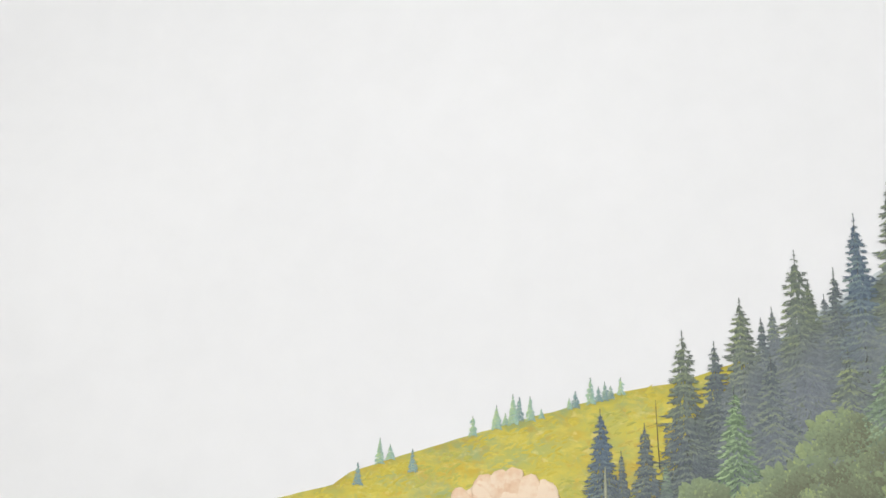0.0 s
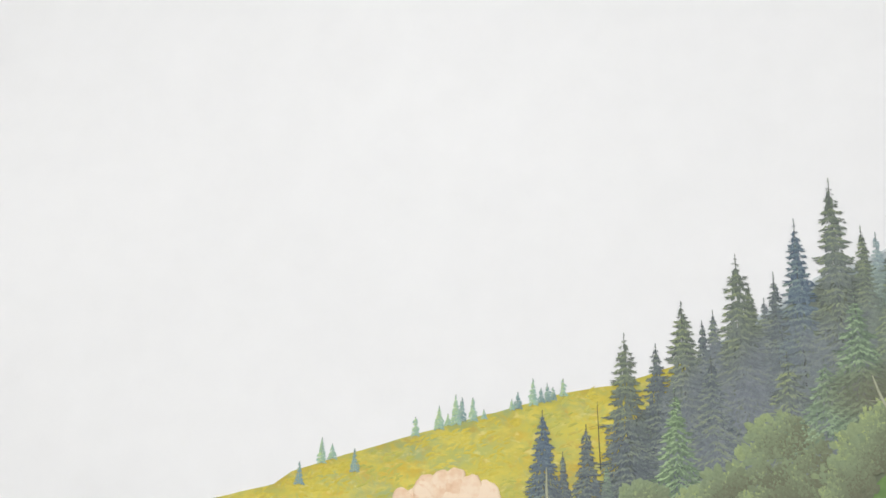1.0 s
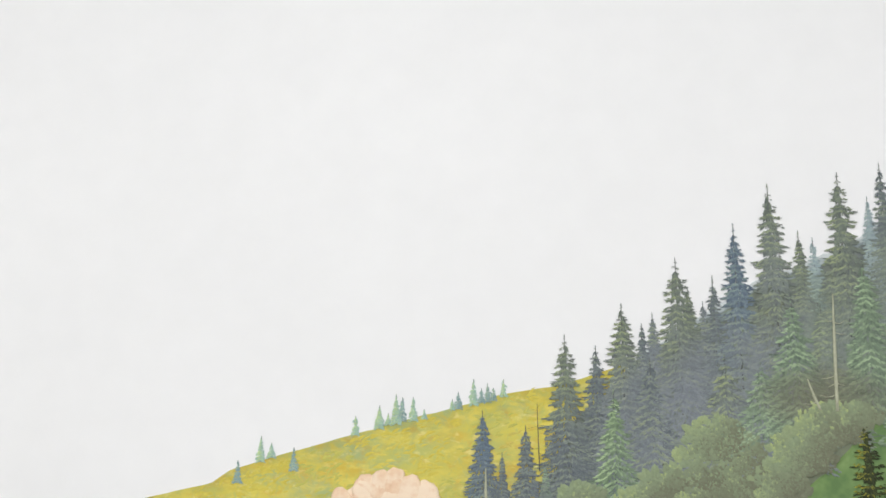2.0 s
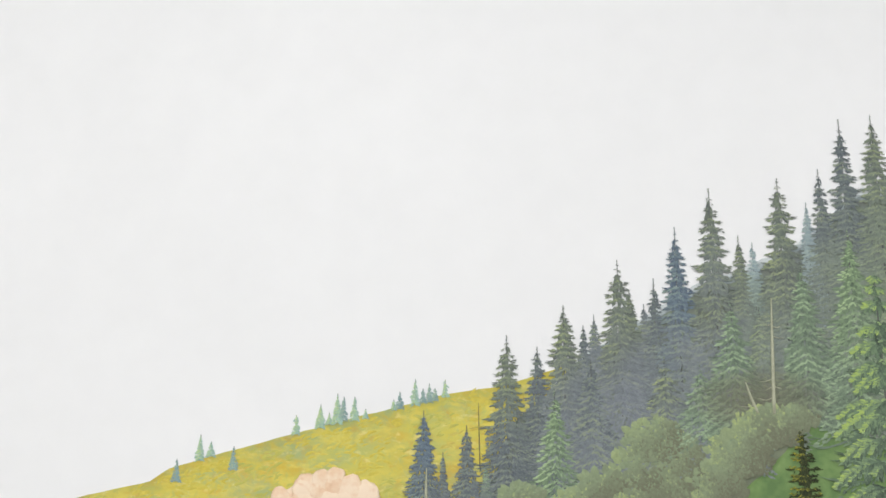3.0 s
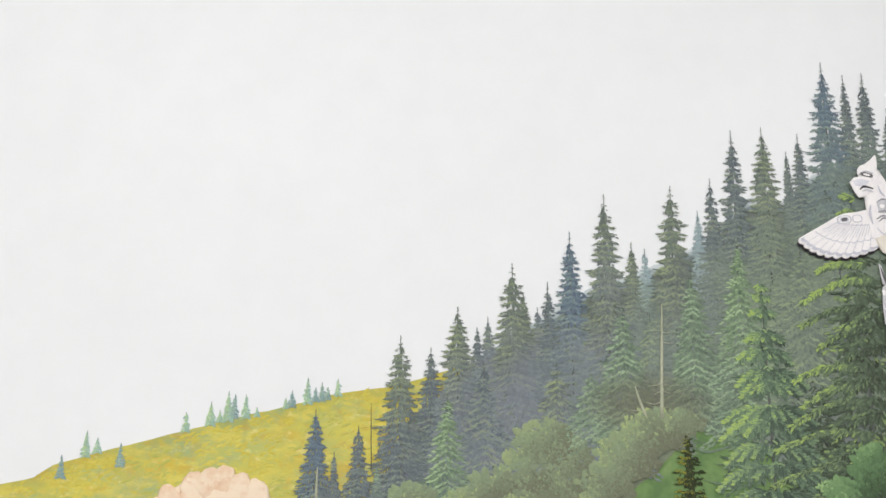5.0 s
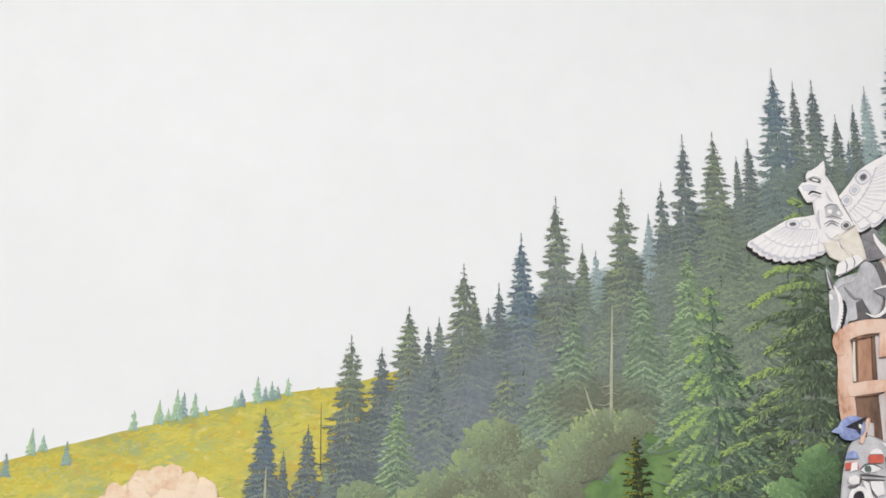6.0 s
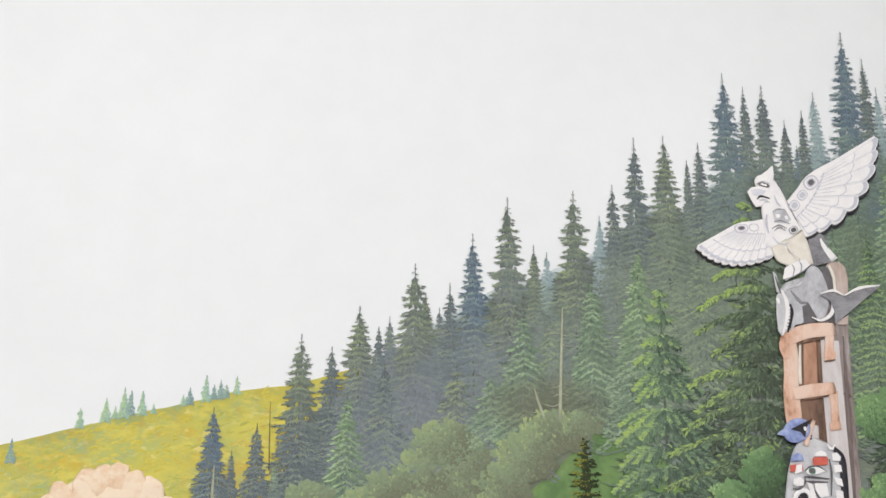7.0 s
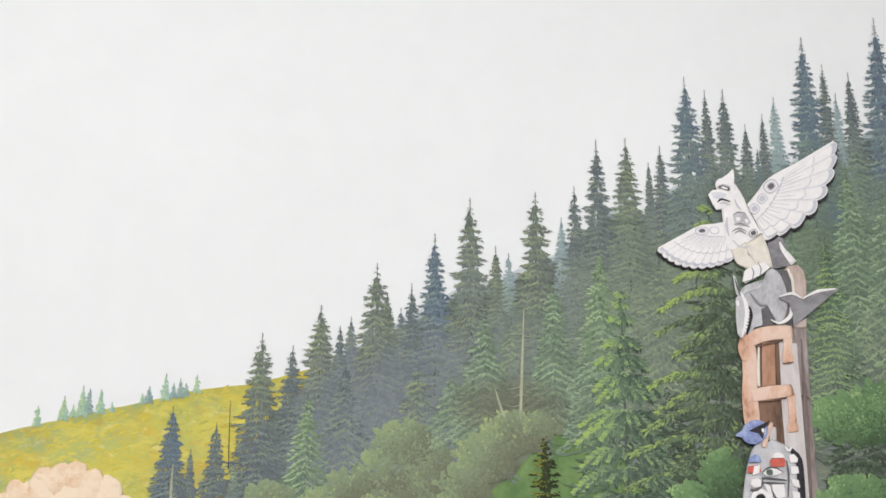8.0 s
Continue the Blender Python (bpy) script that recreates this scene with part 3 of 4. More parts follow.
spruce(-0.778, 6.995, 2.633, 0.066, 0.021, PALE, **FAR)
spruce(-0.734, 6.995, 2.639, 0.166, 0.038, PALE, **FAR)
spruce(-0.699, 6.995, 2.654, 0.135, 0.028, TEAL, **FAR)
spruce(-0.639, 6.995, 2.657, 0.132, 0.030, PALE, **FAR)
spruce(-0.578, 6.995, 2.666, 0.053, 0.021, PALE, **FAR)
spruce(-0.423, 6.995, 2.713, 0.060, 0.017, PALE, **FAR)
spruce(-0.389, 6.995, 2.719, 0.094, 0.028, TEAL, **FAR)
spruce(-0.305, 6.995, 2.740, 0.145, 0.030, PALE, **FAR)
spruce(-0.261, 6.995, 2.750, 0.082, 0.024, TEAL, **FAR)
spruce(-0.227, 6.995, 2.753, 0.107, 0.024, TEAL, **FAR)
spruce(-0.195, 6.995, 2.765, 0.069, 0.024, TEAL, **FAR)
spruce(-0.139, 6.995, 2.781, 0.101, 0.021, PALE, **FAR)

# ---- the forest's back row, haze painted into its pale colours ----
BACK = dict(label="hazy blue-grey spruce fading into mist")
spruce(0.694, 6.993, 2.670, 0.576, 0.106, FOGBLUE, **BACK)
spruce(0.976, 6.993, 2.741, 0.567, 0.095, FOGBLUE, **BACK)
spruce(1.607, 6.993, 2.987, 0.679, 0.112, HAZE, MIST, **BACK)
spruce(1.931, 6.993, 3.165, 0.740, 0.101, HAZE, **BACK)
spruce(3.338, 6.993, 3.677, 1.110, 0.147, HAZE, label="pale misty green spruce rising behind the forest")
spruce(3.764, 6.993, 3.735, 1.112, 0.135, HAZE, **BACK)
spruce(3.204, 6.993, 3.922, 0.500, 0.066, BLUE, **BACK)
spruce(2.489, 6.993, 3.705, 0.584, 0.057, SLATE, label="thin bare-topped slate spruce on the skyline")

# ---- skyline spruces ----
SKY = dict(label="dark slate-blue spruce on the forest skyline")
SKYG = dict(label="tall grey-green spruce on the forest skyline")
spruce(0.632, 6.992, 2.668, 0.520, 0.081, SLATE, **SKY)
spruce(0.897, 6.992, 2.738, 0.655, 0.114, SLATEGREEN, SLATE, **SKYG)
spruce(1.037, 6.992, 2.523, 0.931, 0.145, SLATE, **SKY)
spruce(1.530, 6.992, 2.887, 0.820, 0.118, SLATEGREEN, FOG, **SKYG)
spruce(2.016, 6.992, 2.903, 1.203, 0.168, SLATE, FOG, **SKY)
spruce(2.567, 6.992, 3.326, 1.079, 0.147, SLATE, FOG, **SKY)
spruce(2.880, 6.992, 3.619, 1.180, 0.122, SLATE, FOG, **SKY)
spruce(3.134, 6.992, 3.631, 0.956, 0.124, SLATE, FOG, **SKY)
spruce(3.252, 6.992, 3.673, 0.988, 0.110, SLATE, FOG, **SKY)
spruce(3.689, 6.992, 3.658, 1.384, 0.149, SLATE, MIST, **SKY)
spruce(3.864, 6.992, 3.595, 1.405, 0.173, SLATE, MIST, **SKY)
spruce(0.524, 6.990, 2.388, 0.916, 0.203, SLATEGREEN, SLATE, **SKYG)
spruce(0.836, 6.990, 2.303, 1.262, 0.261, SLATEGREEN, FOGBLUE, **SKYG)
spruce(1.171, 6.990, 2.309, 1.450, 0.234, BLUE, FOGBLUE, **SKY)
spruce(1.379, 6.989, 2.406, 1.588, 0.276, SLATEGREEN, FOGBLUE, **SKYG)
spruce(1.775, 6.990, 2.636, 1.418, 0.277, SLATEGREEN, FOG, **SKYG)
spruce(2.161, 6.990, 2.842, 1.575, 0.223, SLATE, FOG, **SKY)
spruce(2.347, 6.989, 2.979, 1.461, 0.247, SLATEGREEN, FOG, **SKYG)
spruce(2.750, 6.990, 3.196, 1.680, 0.282, BLUE, FOG, **SKY)
spruce(2.999, 6.989, 3.344, 1.470, 0.200, SLATE, FOG, **SKY)
spruce(3.561, 6.990, 3.159, 2.063, 0.299, BLUE, MIST, **SKY)
spruce(4.082, 6.989, 2.971, 2.434, 0.356, BLUE, MIST, **SKYG)

# ---- spruces in front of the yellow hill ----
spruce(-0.152, 6.990, 2.151, 0.327, 0.044, SLATE, fade=0.15, label="small slate spruce at the hill's edge")
spruce(-0.022, 6.990, 1.992, 0.632, 0.141, SLATE, fade=0.15, label="dark slate-blue spruce before the yellow hill")
spruce(-0.257, 6.989, 1.989, 0.720, 0.145, BLUE, SLATE, fade=0.15, label="dark blue spruce standing alone on the yellow hill")
spruce(0.373, 6.990, 2.264, 0.800, 0.170, SLATE, fade=0.15, label="dark slate-blue spruce on the edge of the yellow hill")
spruce(0.203, 6.989, 2.083, 1.048, 0.203, SLATEGREEN, SLATE, fade=0.15, label="tall grey-green spruce on the edge of the yellow hill")
spruce(0.081, 6.987, 2.051, 0.371, 0.059, MIST, label="small grey-green spruce at the forest edge")
spruce(0.462, 6.987, 1.998, 0.821, 0.229, MISTLIGHT, MIST, fade=0.1, droop=0.55, power=0.9, light=0.15, label="light green spruce in front of the dark forest")

# ---- misty green trees inside the forest ----
IN = dict(fade=0.15, light=0.12, droop=0.55, power=0.9, size=1.1, label="soft green spruce veiled by mist inside the forest")
spruce(0.668, 6.989, 2.299, 0.686, 0.256, SLATE, FOGBLUE, **IN)
spruce(1.075, 6.988, 2.399, 0.600, 0.288, SLATEGREEN, FOGBLUE, **IN)
spruce(1.269, 6.987, 2.528, 0.430, 0.256, MIST, **IN)
spruce(1.617, 6.989, 2.568, 0.716, 0.251, FOG, **IN)
spruce(1.461, 6.987, 2.596, 0.732, 0.259, MIST, **IN)
spruce(1.868, 6.987, 2.606, 0.927, 0.284, MIST, **IN)
spruce(2.149, 6.987, 2.646, 1.082, 0.295, MISTLIGHT, MIST, **IN)
spruce(2.524, 6.987, 2.853, 0.888, 0.313, FOG, **IN)
spruce(2.396, 6.988, 2.653, 0.976, 0.282, FOG, **IN)
spruce(3.138, 6.987, 2.673, 1.390, 0.370, MIST, SLATEGREEN, **IN)
spruce(3.384, 6.987, 2.679, 1.251, 0.374, MIST, SLATEGREEN, **IN)
spruce(3.780, 6.987, 3.098, 1.273, 0.335, MIST, **IN)
spruce(4.013, 6.986, 2.696, 1.530, 0.455, MIST, SLATEGREEN, **IN)
spruce(3.595, 6.984, 2.618, 1.279, 0.250, NEAR, MIST, TIP, fade=0.3, light=0.15, label="sunlit green spruce beside the totem pole")

# ---- large near spruces ----
spruce(2.275, 6.982, 1.928, 1.534, 0.500, NEAR, NEAR, TIP, tier=0.105, finger=1, fade=0.12, size=0.6, droop=0.42, power=0.9, light=0.56, dim=0.58, label="large bright green spruce with yellow-green bough tips")
near = spruce(2.852, 6.983, 1.903, 2.160, 0.470, NEARWARM, NEARWARM, TIP, tier=0.10, fade=0.0, size=0.75, light=-0.25, dim=0.30, label="large dark green spruce with sunlit bough tips", droop=0.34)
BOUGHS = [  # root, tip, how much light is mixed into its pigment
    ((2.883, 4.002), (2.808, 4.019), 1.0), ((2.878, 3.929), (2.769, 3.901), 0.9), ((2.903, 3.602), (2.621, 3.554), 1.0), ((2.995, 3.628), (3.187, 3.560), 0.2), ((2.951, 3.520), (2.513, 3.362), 0.95), ((2.887, 3.351), (2.499, 3.225), 0.25),
    ((2.974, 3.341), (2.747, 3.194), 0.3), ((2.931, 3.229), (2.581, 3.093), 0.35), ((2.958, 3.107), (2.619, 2.960), 0.1), ((2.818, 2.994), (2.434, 2.908), 0.75), ((2.948, 2.972), (2.730, 2.818), 0.0), ((2.787, 2.893), (2.471, 2.758), 0.7),
    ((2.868, 2.809), (2.388, 2.645), 0.45), ((2.932, 2.732), (2.630, 2.574), 0.1), ((2.889, 2.613), (2.301, 2.508), 0.55), ((2.918, 2.535), (2.537, 2.411), 0.0), ((2.877, 2.438), (2.259, 2.311), 0.3), ((2.870, 2.335), (2.392, 2.191), 0.1)]
rnd = random.Random(4)
for (rx, rz), (tx, tz), glow in BOUGHS:
    st = Strokes()
    spray(st, rnd, 6.9785, Vector((rx, 0, rz)), Vector((tx, 0, tz)), 0.12, glow + 0.28, lambda t, bx, bz, warm: blend(tone_of(NEARWARM, t), TIP, warm), False)
    stroked("bough", st, near)
spruce(1.794, 6.982, 2.075, 0.542, 0.141, NEARDARK, None, GOLD, tier=0.034, size=0.8, light=-0.04, side=0.9, droop=-0.12, bare=0.75, solid_mass=0.35, fade=0.0, label="small dark olive spruce with yellow tips")


# ---- dead snags ----
def snag(name, path, r, twigs, label, seed, wood=M_SNAG):
    rr = random.Random(seed)
    ob = thing(name, path[0], label, "dead tree", "snags")
    part("trunk", limb(path, [r, r * 0.85, r * 0.35], 4, 8, 0.7), wood, ob, smooth=True)
    a, b = Vector(path[0]), Vector(path[-1])
    for i in range(twigs):
        p = a.lerp(b, rr.uniform(0.12, 0.8))
        s = rr.choice((-1, 1))
        n = rr.uniform(0.03, 0.09)
        part("twig", limb([p, p + Vector((s * n * 0.5, -0.004, -0.2 * n)), p + Vector((s * n, -0.004, rr.uniform(-0.5, 0.2) * n))], [r * 0.3, r * 0.22, r * 0.1], 3, 5), wood, ob)


def at(y, xz):
    return (xz[0], y, xz[1])


snag("dead_snag", [at(6.98502, (1.659, 2.680)), at(6.98502, (1.675, 3.021)), at(6.98502, (1.691, 3.337))], 0.011, 7, "tall bleached dead trunk with bare twigs", 2)
snag("fallen_trunk", [at(6.98502, (1.571, 2.687)), at(6.98502, (1.540, 2.773)), at(6.98502, (1.515, 2.859))], 0.009, 1, "short leaning bleached dead trunk", 4)
snag("thin_snag", [at(6.98772, (0.050, 2.377)), at(6.98772, (0.046, 2.589)), at(6.98772, (0.044, 2.749))], 0.0026, 8, "thin dark bare snag before the hill", 6, M_TRUNK)
snag("pale_trunk", [at(6.98610, (-0.242, 2.163)), at(6.98610, (-0.243, 2.281)), at(6.98610, (-0.241, 2.394))], 0.009, 1, "pale bare trunk leaning before the blue spruce", 8)

# filler trees in a dark palette, added to darken the gaps behind
spruce(3.701, 6.986, 1.911, 1.287, 0.421, SHADY, SHADY, fade=0.0, label="dark green filler spruce added for the shaded gap behind the leafy bushes")
spruce(2.943, 6.986, 1.904, 0.962, 0.236, SHADY, SHADY, fade=0.0, label="dark green filler spruce added for the shaded gap behind the totem pole")

# one more dark filler tree, added to cover the haze sheet here
spruce(2.557, 6.986, 1.900, 1.153, 0.299, SHADY, SHADY, fade=0.0, label="dark green filler spruce added between the large spruces")

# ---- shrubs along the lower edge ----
shrub([(1.000, 2.520, 0.17, 0.125), (1.130, 2.400, 0.15, 0.16), (0.900, 2.370, 0.15, 0.13), (0.960, 2.240, 0.24, 0.12)], 6.9870, SHRUB, "broad sage-green bush with leaf edges painted as lit", 21)
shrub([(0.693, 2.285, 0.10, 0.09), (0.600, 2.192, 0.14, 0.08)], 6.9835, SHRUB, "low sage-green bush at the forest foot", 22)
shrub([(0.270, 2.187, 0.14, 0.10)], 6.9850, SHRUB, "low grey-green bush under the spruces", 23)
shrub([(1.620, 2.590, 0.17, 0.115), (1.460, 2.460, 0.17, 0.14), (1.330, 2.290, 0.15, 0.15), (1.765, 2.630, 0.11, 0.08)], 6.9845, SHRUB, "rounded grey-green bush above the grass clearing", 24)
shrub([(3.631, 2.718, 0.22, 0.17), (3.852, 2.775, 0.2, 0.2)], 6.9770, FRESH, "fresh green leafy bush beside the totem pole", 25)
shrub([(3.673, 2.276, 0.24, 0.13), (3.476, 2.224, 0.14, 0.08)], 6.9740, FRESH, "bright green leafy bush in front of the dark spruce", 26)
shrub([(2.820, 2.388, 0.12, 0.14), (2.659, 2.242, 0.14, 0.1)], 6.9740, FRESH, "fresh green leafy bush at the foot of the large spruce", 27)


# ---- the carved totem pole ----
def P(x, z, y=6.8925):
    return Vector((x, y, z))


def bar(points, radii, steps=6, sides=14, squash=1.0):
    """A carved round in half relief."""
    return limb(points, radii, steps, sides, squash * 0.5)


def lump(c, r, turn=0.0, rings=10, sides=16):
    return egg(c, (r[0], r[1] * 0.5, r[2]), turn, rings, sides)


def oval(x, z, rx, rz, turn=0.0, n=20, square=0.75):
    """The outline of a rounded formline oval."""
    out = []
    ca, sa = math.cos(radians(turn)), math.sin(radians(turn))
    for i in range(n):
        a = 2 * math.pi * i / n
        u = rx * math.copysign(abs(math.cos(a)) ** square, math.cos(a))
        w = rz * math.copysign(abs(math.sin(a)) ** square, math.sin(a))
        out.append((x + ca * u - sa * w, z + sa * u + ca * w))
    return out


def eye_rings(parent, x, z, y, rx, rz, turn, mats):
    for i, m in enumerate(mats):
        k = 1 - 0.2 * i
        part("painted_oval", plate(oval(x, z, rx * k, rz * k, turn), y - 0.001 * i, 0.002), m, parent)


def wing(parent, lead, arc, wrist, inner, count, y, rim):
    """A carved board wing: black drop-shadow edge behind, white face, scalloped feathers with lilac lines."""
    lead, arc = smooth_path([Vector((a, 0, b)) for a, b in lead], 5), smooth_path([Vector((a, 0, b)) for a, b in arc], 8)
    mid = sum(arc, Vector()) / len(arc) * 0.5 + sum(lead, Vector()) / len(lead) * 0.5
    ends = []
    for i in range(count + 1):
        t = i * (len(arc) - 1) / count
        k = min(int(t), len(arc) - 2)
        ends.append(arc[k].lerp(arc[k + 1], t - k))
    scallop = []
    for a, b in zip(ends, ends[1:]):
        away = ((a + b) / 2 - mid).normalized() * (b - a).length * 0.30
        scallop += [a.lerp(b, s / 6) + away * math.sin(math.pi * s / 6) ** 0.7 for s in range(6)]
    scallop.append(ends[-1])
    outline = [(v.x, v.z) for v in lead + scallop]
    board = part("wing", plate(outline, y, 0.03, 0.012), WHITE, parent, "white carved wing with lilac feather lines")
    # black copy of the outline, offset as a painted drop shadow
    part("wing_edge", plate([(px + rim[0], pz + rim[1]) for px, pz in outline], y + 0.03, 0.028), BLACK, board, "black edge painted as the wing's drop shadow")
    wr, inn = Vector((wrist[0], 0, wrist[1])), Vector((inner[0], 0, inner[1]))
    for i, (a, b) in enumerate(zip(ends, ends[1:])):
        ra, rb = wr.lerp(inn, i / count), wr.lerp(inn, (i + 1) / count)
        away = ((a + b) / 2 - mid).normalized() * (b - a).length * 0.26
        body = [ra.lerp(a, 0.12), rb.lerp(b, 0.12), b] + [b.lerp(a, s / 6) + away * math.sin(math.pi * s / 6) ** 0.7 for s in range(1, 6)] + [a]
        c = sum(body, Vector()) / len(body)
        root = (ra + rb) / 2
        for k, m, up in ((0.93, LILAC, 0.033), (0.82, WHITE, 0.036)):
            o = c if m is LILAC else c.lerp(root, 0.32)
            loop = [(o.x + (v.x - o.x) * k, o.z + (v.z - o.z) * k) for v in body]
            part("feather" if m is LILAC else "feather_face", plate(loop, y - up + 0.004, 0.004), m, board)
        half = [a.lerp(ra, 0.36), b.lerp(rb, 0.36)]
        part("feather_band", bar([P(half[0].x, half[0].z, y - 0.037), P(*((half[0] + half[1]) / 2 + away * 0.8).xz, y - 0.037), P(half[1].x, half[1].z, y - 0.037)],
                                  [0.002, 0.003, 0.002], 3, 6), LILAC, board)
        part("feather_quill", bar([P(*root.lerp((a + b) / 2, 0.14).xz, y - 0.037), P(*root.lerp((a + b) / 2, 0.35).xz, y - 0.037), P(*root.lerp((a + b) / 2, 0.54).xz, y - 0.037)],
                                  [0.0012, 0.0022, 0.001], 3, 6), LILAC, board)
    return board


def totem():
    ob = thing("totem_pole", (3.397, 6.9525, -1.5), "weathered carved totem pole topped by a white spread-winged thunderbird", "totem pole")
    LOW_RELIEF.add(ob.name)
    part("pole", bar([P(3.290, -1.5, 6.9525), P(3.290, 2.4, 6.9525), P(3.300, 2.904, 6.9525), P(3.316, 3.348, 6.9525), P(3.327, 3.559, 6.9525)], [0.115, 0.108, 0.100, 0.096, 0.080], 6, 20, 0.7), POLE, ob, "weathered grey-brown round pole", smooth=True)
    part("pole_crack", bar([P(3.352, 3.202, 6.91), P(3.343, 2.865, 6.91), P(3.334, 2.601, 6.91), P(3.325, 2.266, 6.91)], [0.004, 0.012, 0.016, 0.014], 6, 8, 0.5), STREAK, ob, "dark weathered streak down the pole", smooth=True)
    part("pale_board", block(3.193, 3.304, 6.8750, 6.9325, -1.5, 3.165), BOARD, ob, "pale grey flat facing board")
    # flat block coloured dark to stand for the recess's shade
    part("dark_recess", block(3.040, 3.191, 6.8975, 6.9325, 1.6, 3.19), BROWN, ob, "dark brown block standing for a shaded hollow of the pole")

    # thunderbird
    bird = part("thunderbird", bar([P(2.947, 4.139), P(2.973, 4.046), P(3.003, 3.904), P(3.057, 3.765), P(3.103, 3.616)], [0.050, 0.074, 0.10, 0.11, 0.07], 5, 18, 0.7),
                WHITE, ob, "white thunderbird carving with lilac and grey formlines", smooth=True)
    part("head", lump(P(2.925, 4.114, 6.8675), (0.066, 0.055, 0.054), -25, 12, 20), WHITE, bird, smooth=True)
    part("crest", bar([P(2.942, 4.147, 6.8675), P(2.963, 4.185, 6.8675), P(2.980, 4.230, 6.8675)], [0.045, 0.026, 0.004], 4, 10, 0.6), WHITE, bird, smooth=True)
    part("throat", plate([(2.867, 3.993), (2.974, 4.085), (3.030, 3.974), (3.106, 3.836), (3.079, 3.721), (2.956, 3.680), (2.902, 3.719), (2.890, 3.859), (2.893, 3.944)], 6.850, 0.03, 0.05), WHITE, bird)
    part("beak", plate([(2.789, 4.037), (2.808, 4.059), (2.859, 4.070), (2.915, 4.059), (2.929, 4.002), (2.895, 3.975), (2.868, 3.949), (2.836, 3.944), (2.814, 3.978)], 6.815, 0.03, 0.10), WHITE, bird, "white hooked beak with a lilac ridge")
    part("beak_ridge", plate([(2.798, 4.037), (2.844, 4.046), (2.893, 4.035), (2.873, 4.009), (2.834, 4.003), (2.806, 4.005)], 6.782, 0.006, 0.1), PEARL, bird)
    part("mouth_line", bar([P(2.831, 3.980, 6.778), P(2.857, 4.000, 6.778), P(2.909, 3.989, 6.778)], [0.003, 0.007, 0.004], 4, 6), BLACK, bird)
    # grey strip painted as shade below the mouth
    part("mouth_shade", bar([P(2.845, 3.971, 6.778), P(2.873, 3.979, 6.778), P(2.908, 3.967, 6.778)], [0.003, 0.008, 0.003], 4, 6), GREY, bird)
    part("eye", plate(oval(2.887, 4.079, 0.036, 0.012, -14), 6.7955, 0.003), DARKGREY, bird)
    part("eye_white", plate(oval(2.886, 4.078, 0.020, 0.006, -14), 6.7930, 0.003), WHITE, bird)
    # grey strip painted as shade at the brow
    part("brow_shade", bar([P(2.837, 4.079, 6.794), P(2.881, 4.099, 6.794), P(2.926, 4.088, 6.794)], [0.002, 0.005, 0.003], 4, 6), GREY, bird)
    part("chest_panel", plate([(2.934, 3.915), (2.960, 3.934), (3.010, 3.937), (3.044, 3.872), (3.018, 3.849), (2.944, 3.852)], 6.808, 0.006, 0.06), GREY, bird, "grey painted chest panel")
    for q in ([P(2.930, 3.912, 6.798), P(2.963, 3.931, 6.798), P(3.005, 3.930, 6.798)], [P(2.933, 3.852, 6.798), P(2.976, 3.861, 6.798), P(3.031, 3.843, 6.798)], [P(2.919, 3.809, 6.798), P(2.963, 3.832, 6.798), P(3.011, 3.814, 6.798)], [P(2.932, 3.796, 6.798), P(2.966, 3.818, 6.798), P(3.003, 3.799, 6.798)]):
        part("painted_line", bar(q, [0.002, 0.005, 0.002], 4, 6), MIDGREY, bird)
    part("chest_eye", plate(oval(2.961, 3.889, 0.014, 0.012, 0), 6.800, 0.003), WHITE, bird)
    part("chest_eye", plate(oval(3.013, 3.882, 0.010, 0.012, 30), 6.800, 0.003), WHITE, bird)
    eye_rings(bird, 3.050, 3.806, 6.7995, 0.030, 0.022, 35, (MIDGREY, WHITE, DARKGREY))
    part("painted_line", bar([P(2.919, 3.756, 6.798), P(2.955, 3.720, 6.798), P(3.004, 3.719, 6.798), P(3.042, 3.753, 6.798)], [0.002, 0.004, 0.004, 0.002], 4, 6), LILAC, bird)
    part("painted_line", bar([P(2.893, 3.895, 6.798), P(2.886, 3.842, 6.798), P(2.896, 3.780, 6.798)], [0.003, 0.009, 0.003], 4, 6), LILAC, bird)
    part("painted_line", bar([P(2.948, 4.016, 6.798), P(2.962, 3.974, 6.798), P(2.985, 3.947, 6.798)], [0.002, 0.006, 0.003], 4, 6), LILAC, bird)
    for k in range(4):
        part("painted_bar", plate(oval(2.970 + 0.012 * k, 4.041 - 0.03 * k, 0.012, 0.005, -40), 6.8450 - 0.006 * k, 0.003), LILAC, bird)
    part("leg", bar([P(2.962, 3.727, 6.82), P(3.005, 3.664, 6.8600), P(3.055, 3.610, 6.81)], [0.058, 0.056, 0.036], 4, 12, 0.8), CREAM, bird, "cream carved leg", smooth=True)
    part("leg", bar([P(3.053, 3.771, 6.81), P(3.099, 3.701, 6.8500), P(3.138, 3.605, 6.8500)], [0.075, 0.070, 0.045], 4, 12, 0.8), CREAM, bird, "cream carved leg", smooth=True)
    part("leg_groove", bar([P(2.995, 3.696, 6.785), P(3.033, 3.642, 6.785), P(3.055, 3.602, 6.79)], [0.002, 0.004, 0.002], 4, 6), BOARD, bird)
    part("tail", plate([(3.191, 3.842), (3.264, 3.857), (3.334, 3.654), (3.188, 3.618)], 6.9175, 0.02), MIDGREY, bird, "grey underside of the tail")
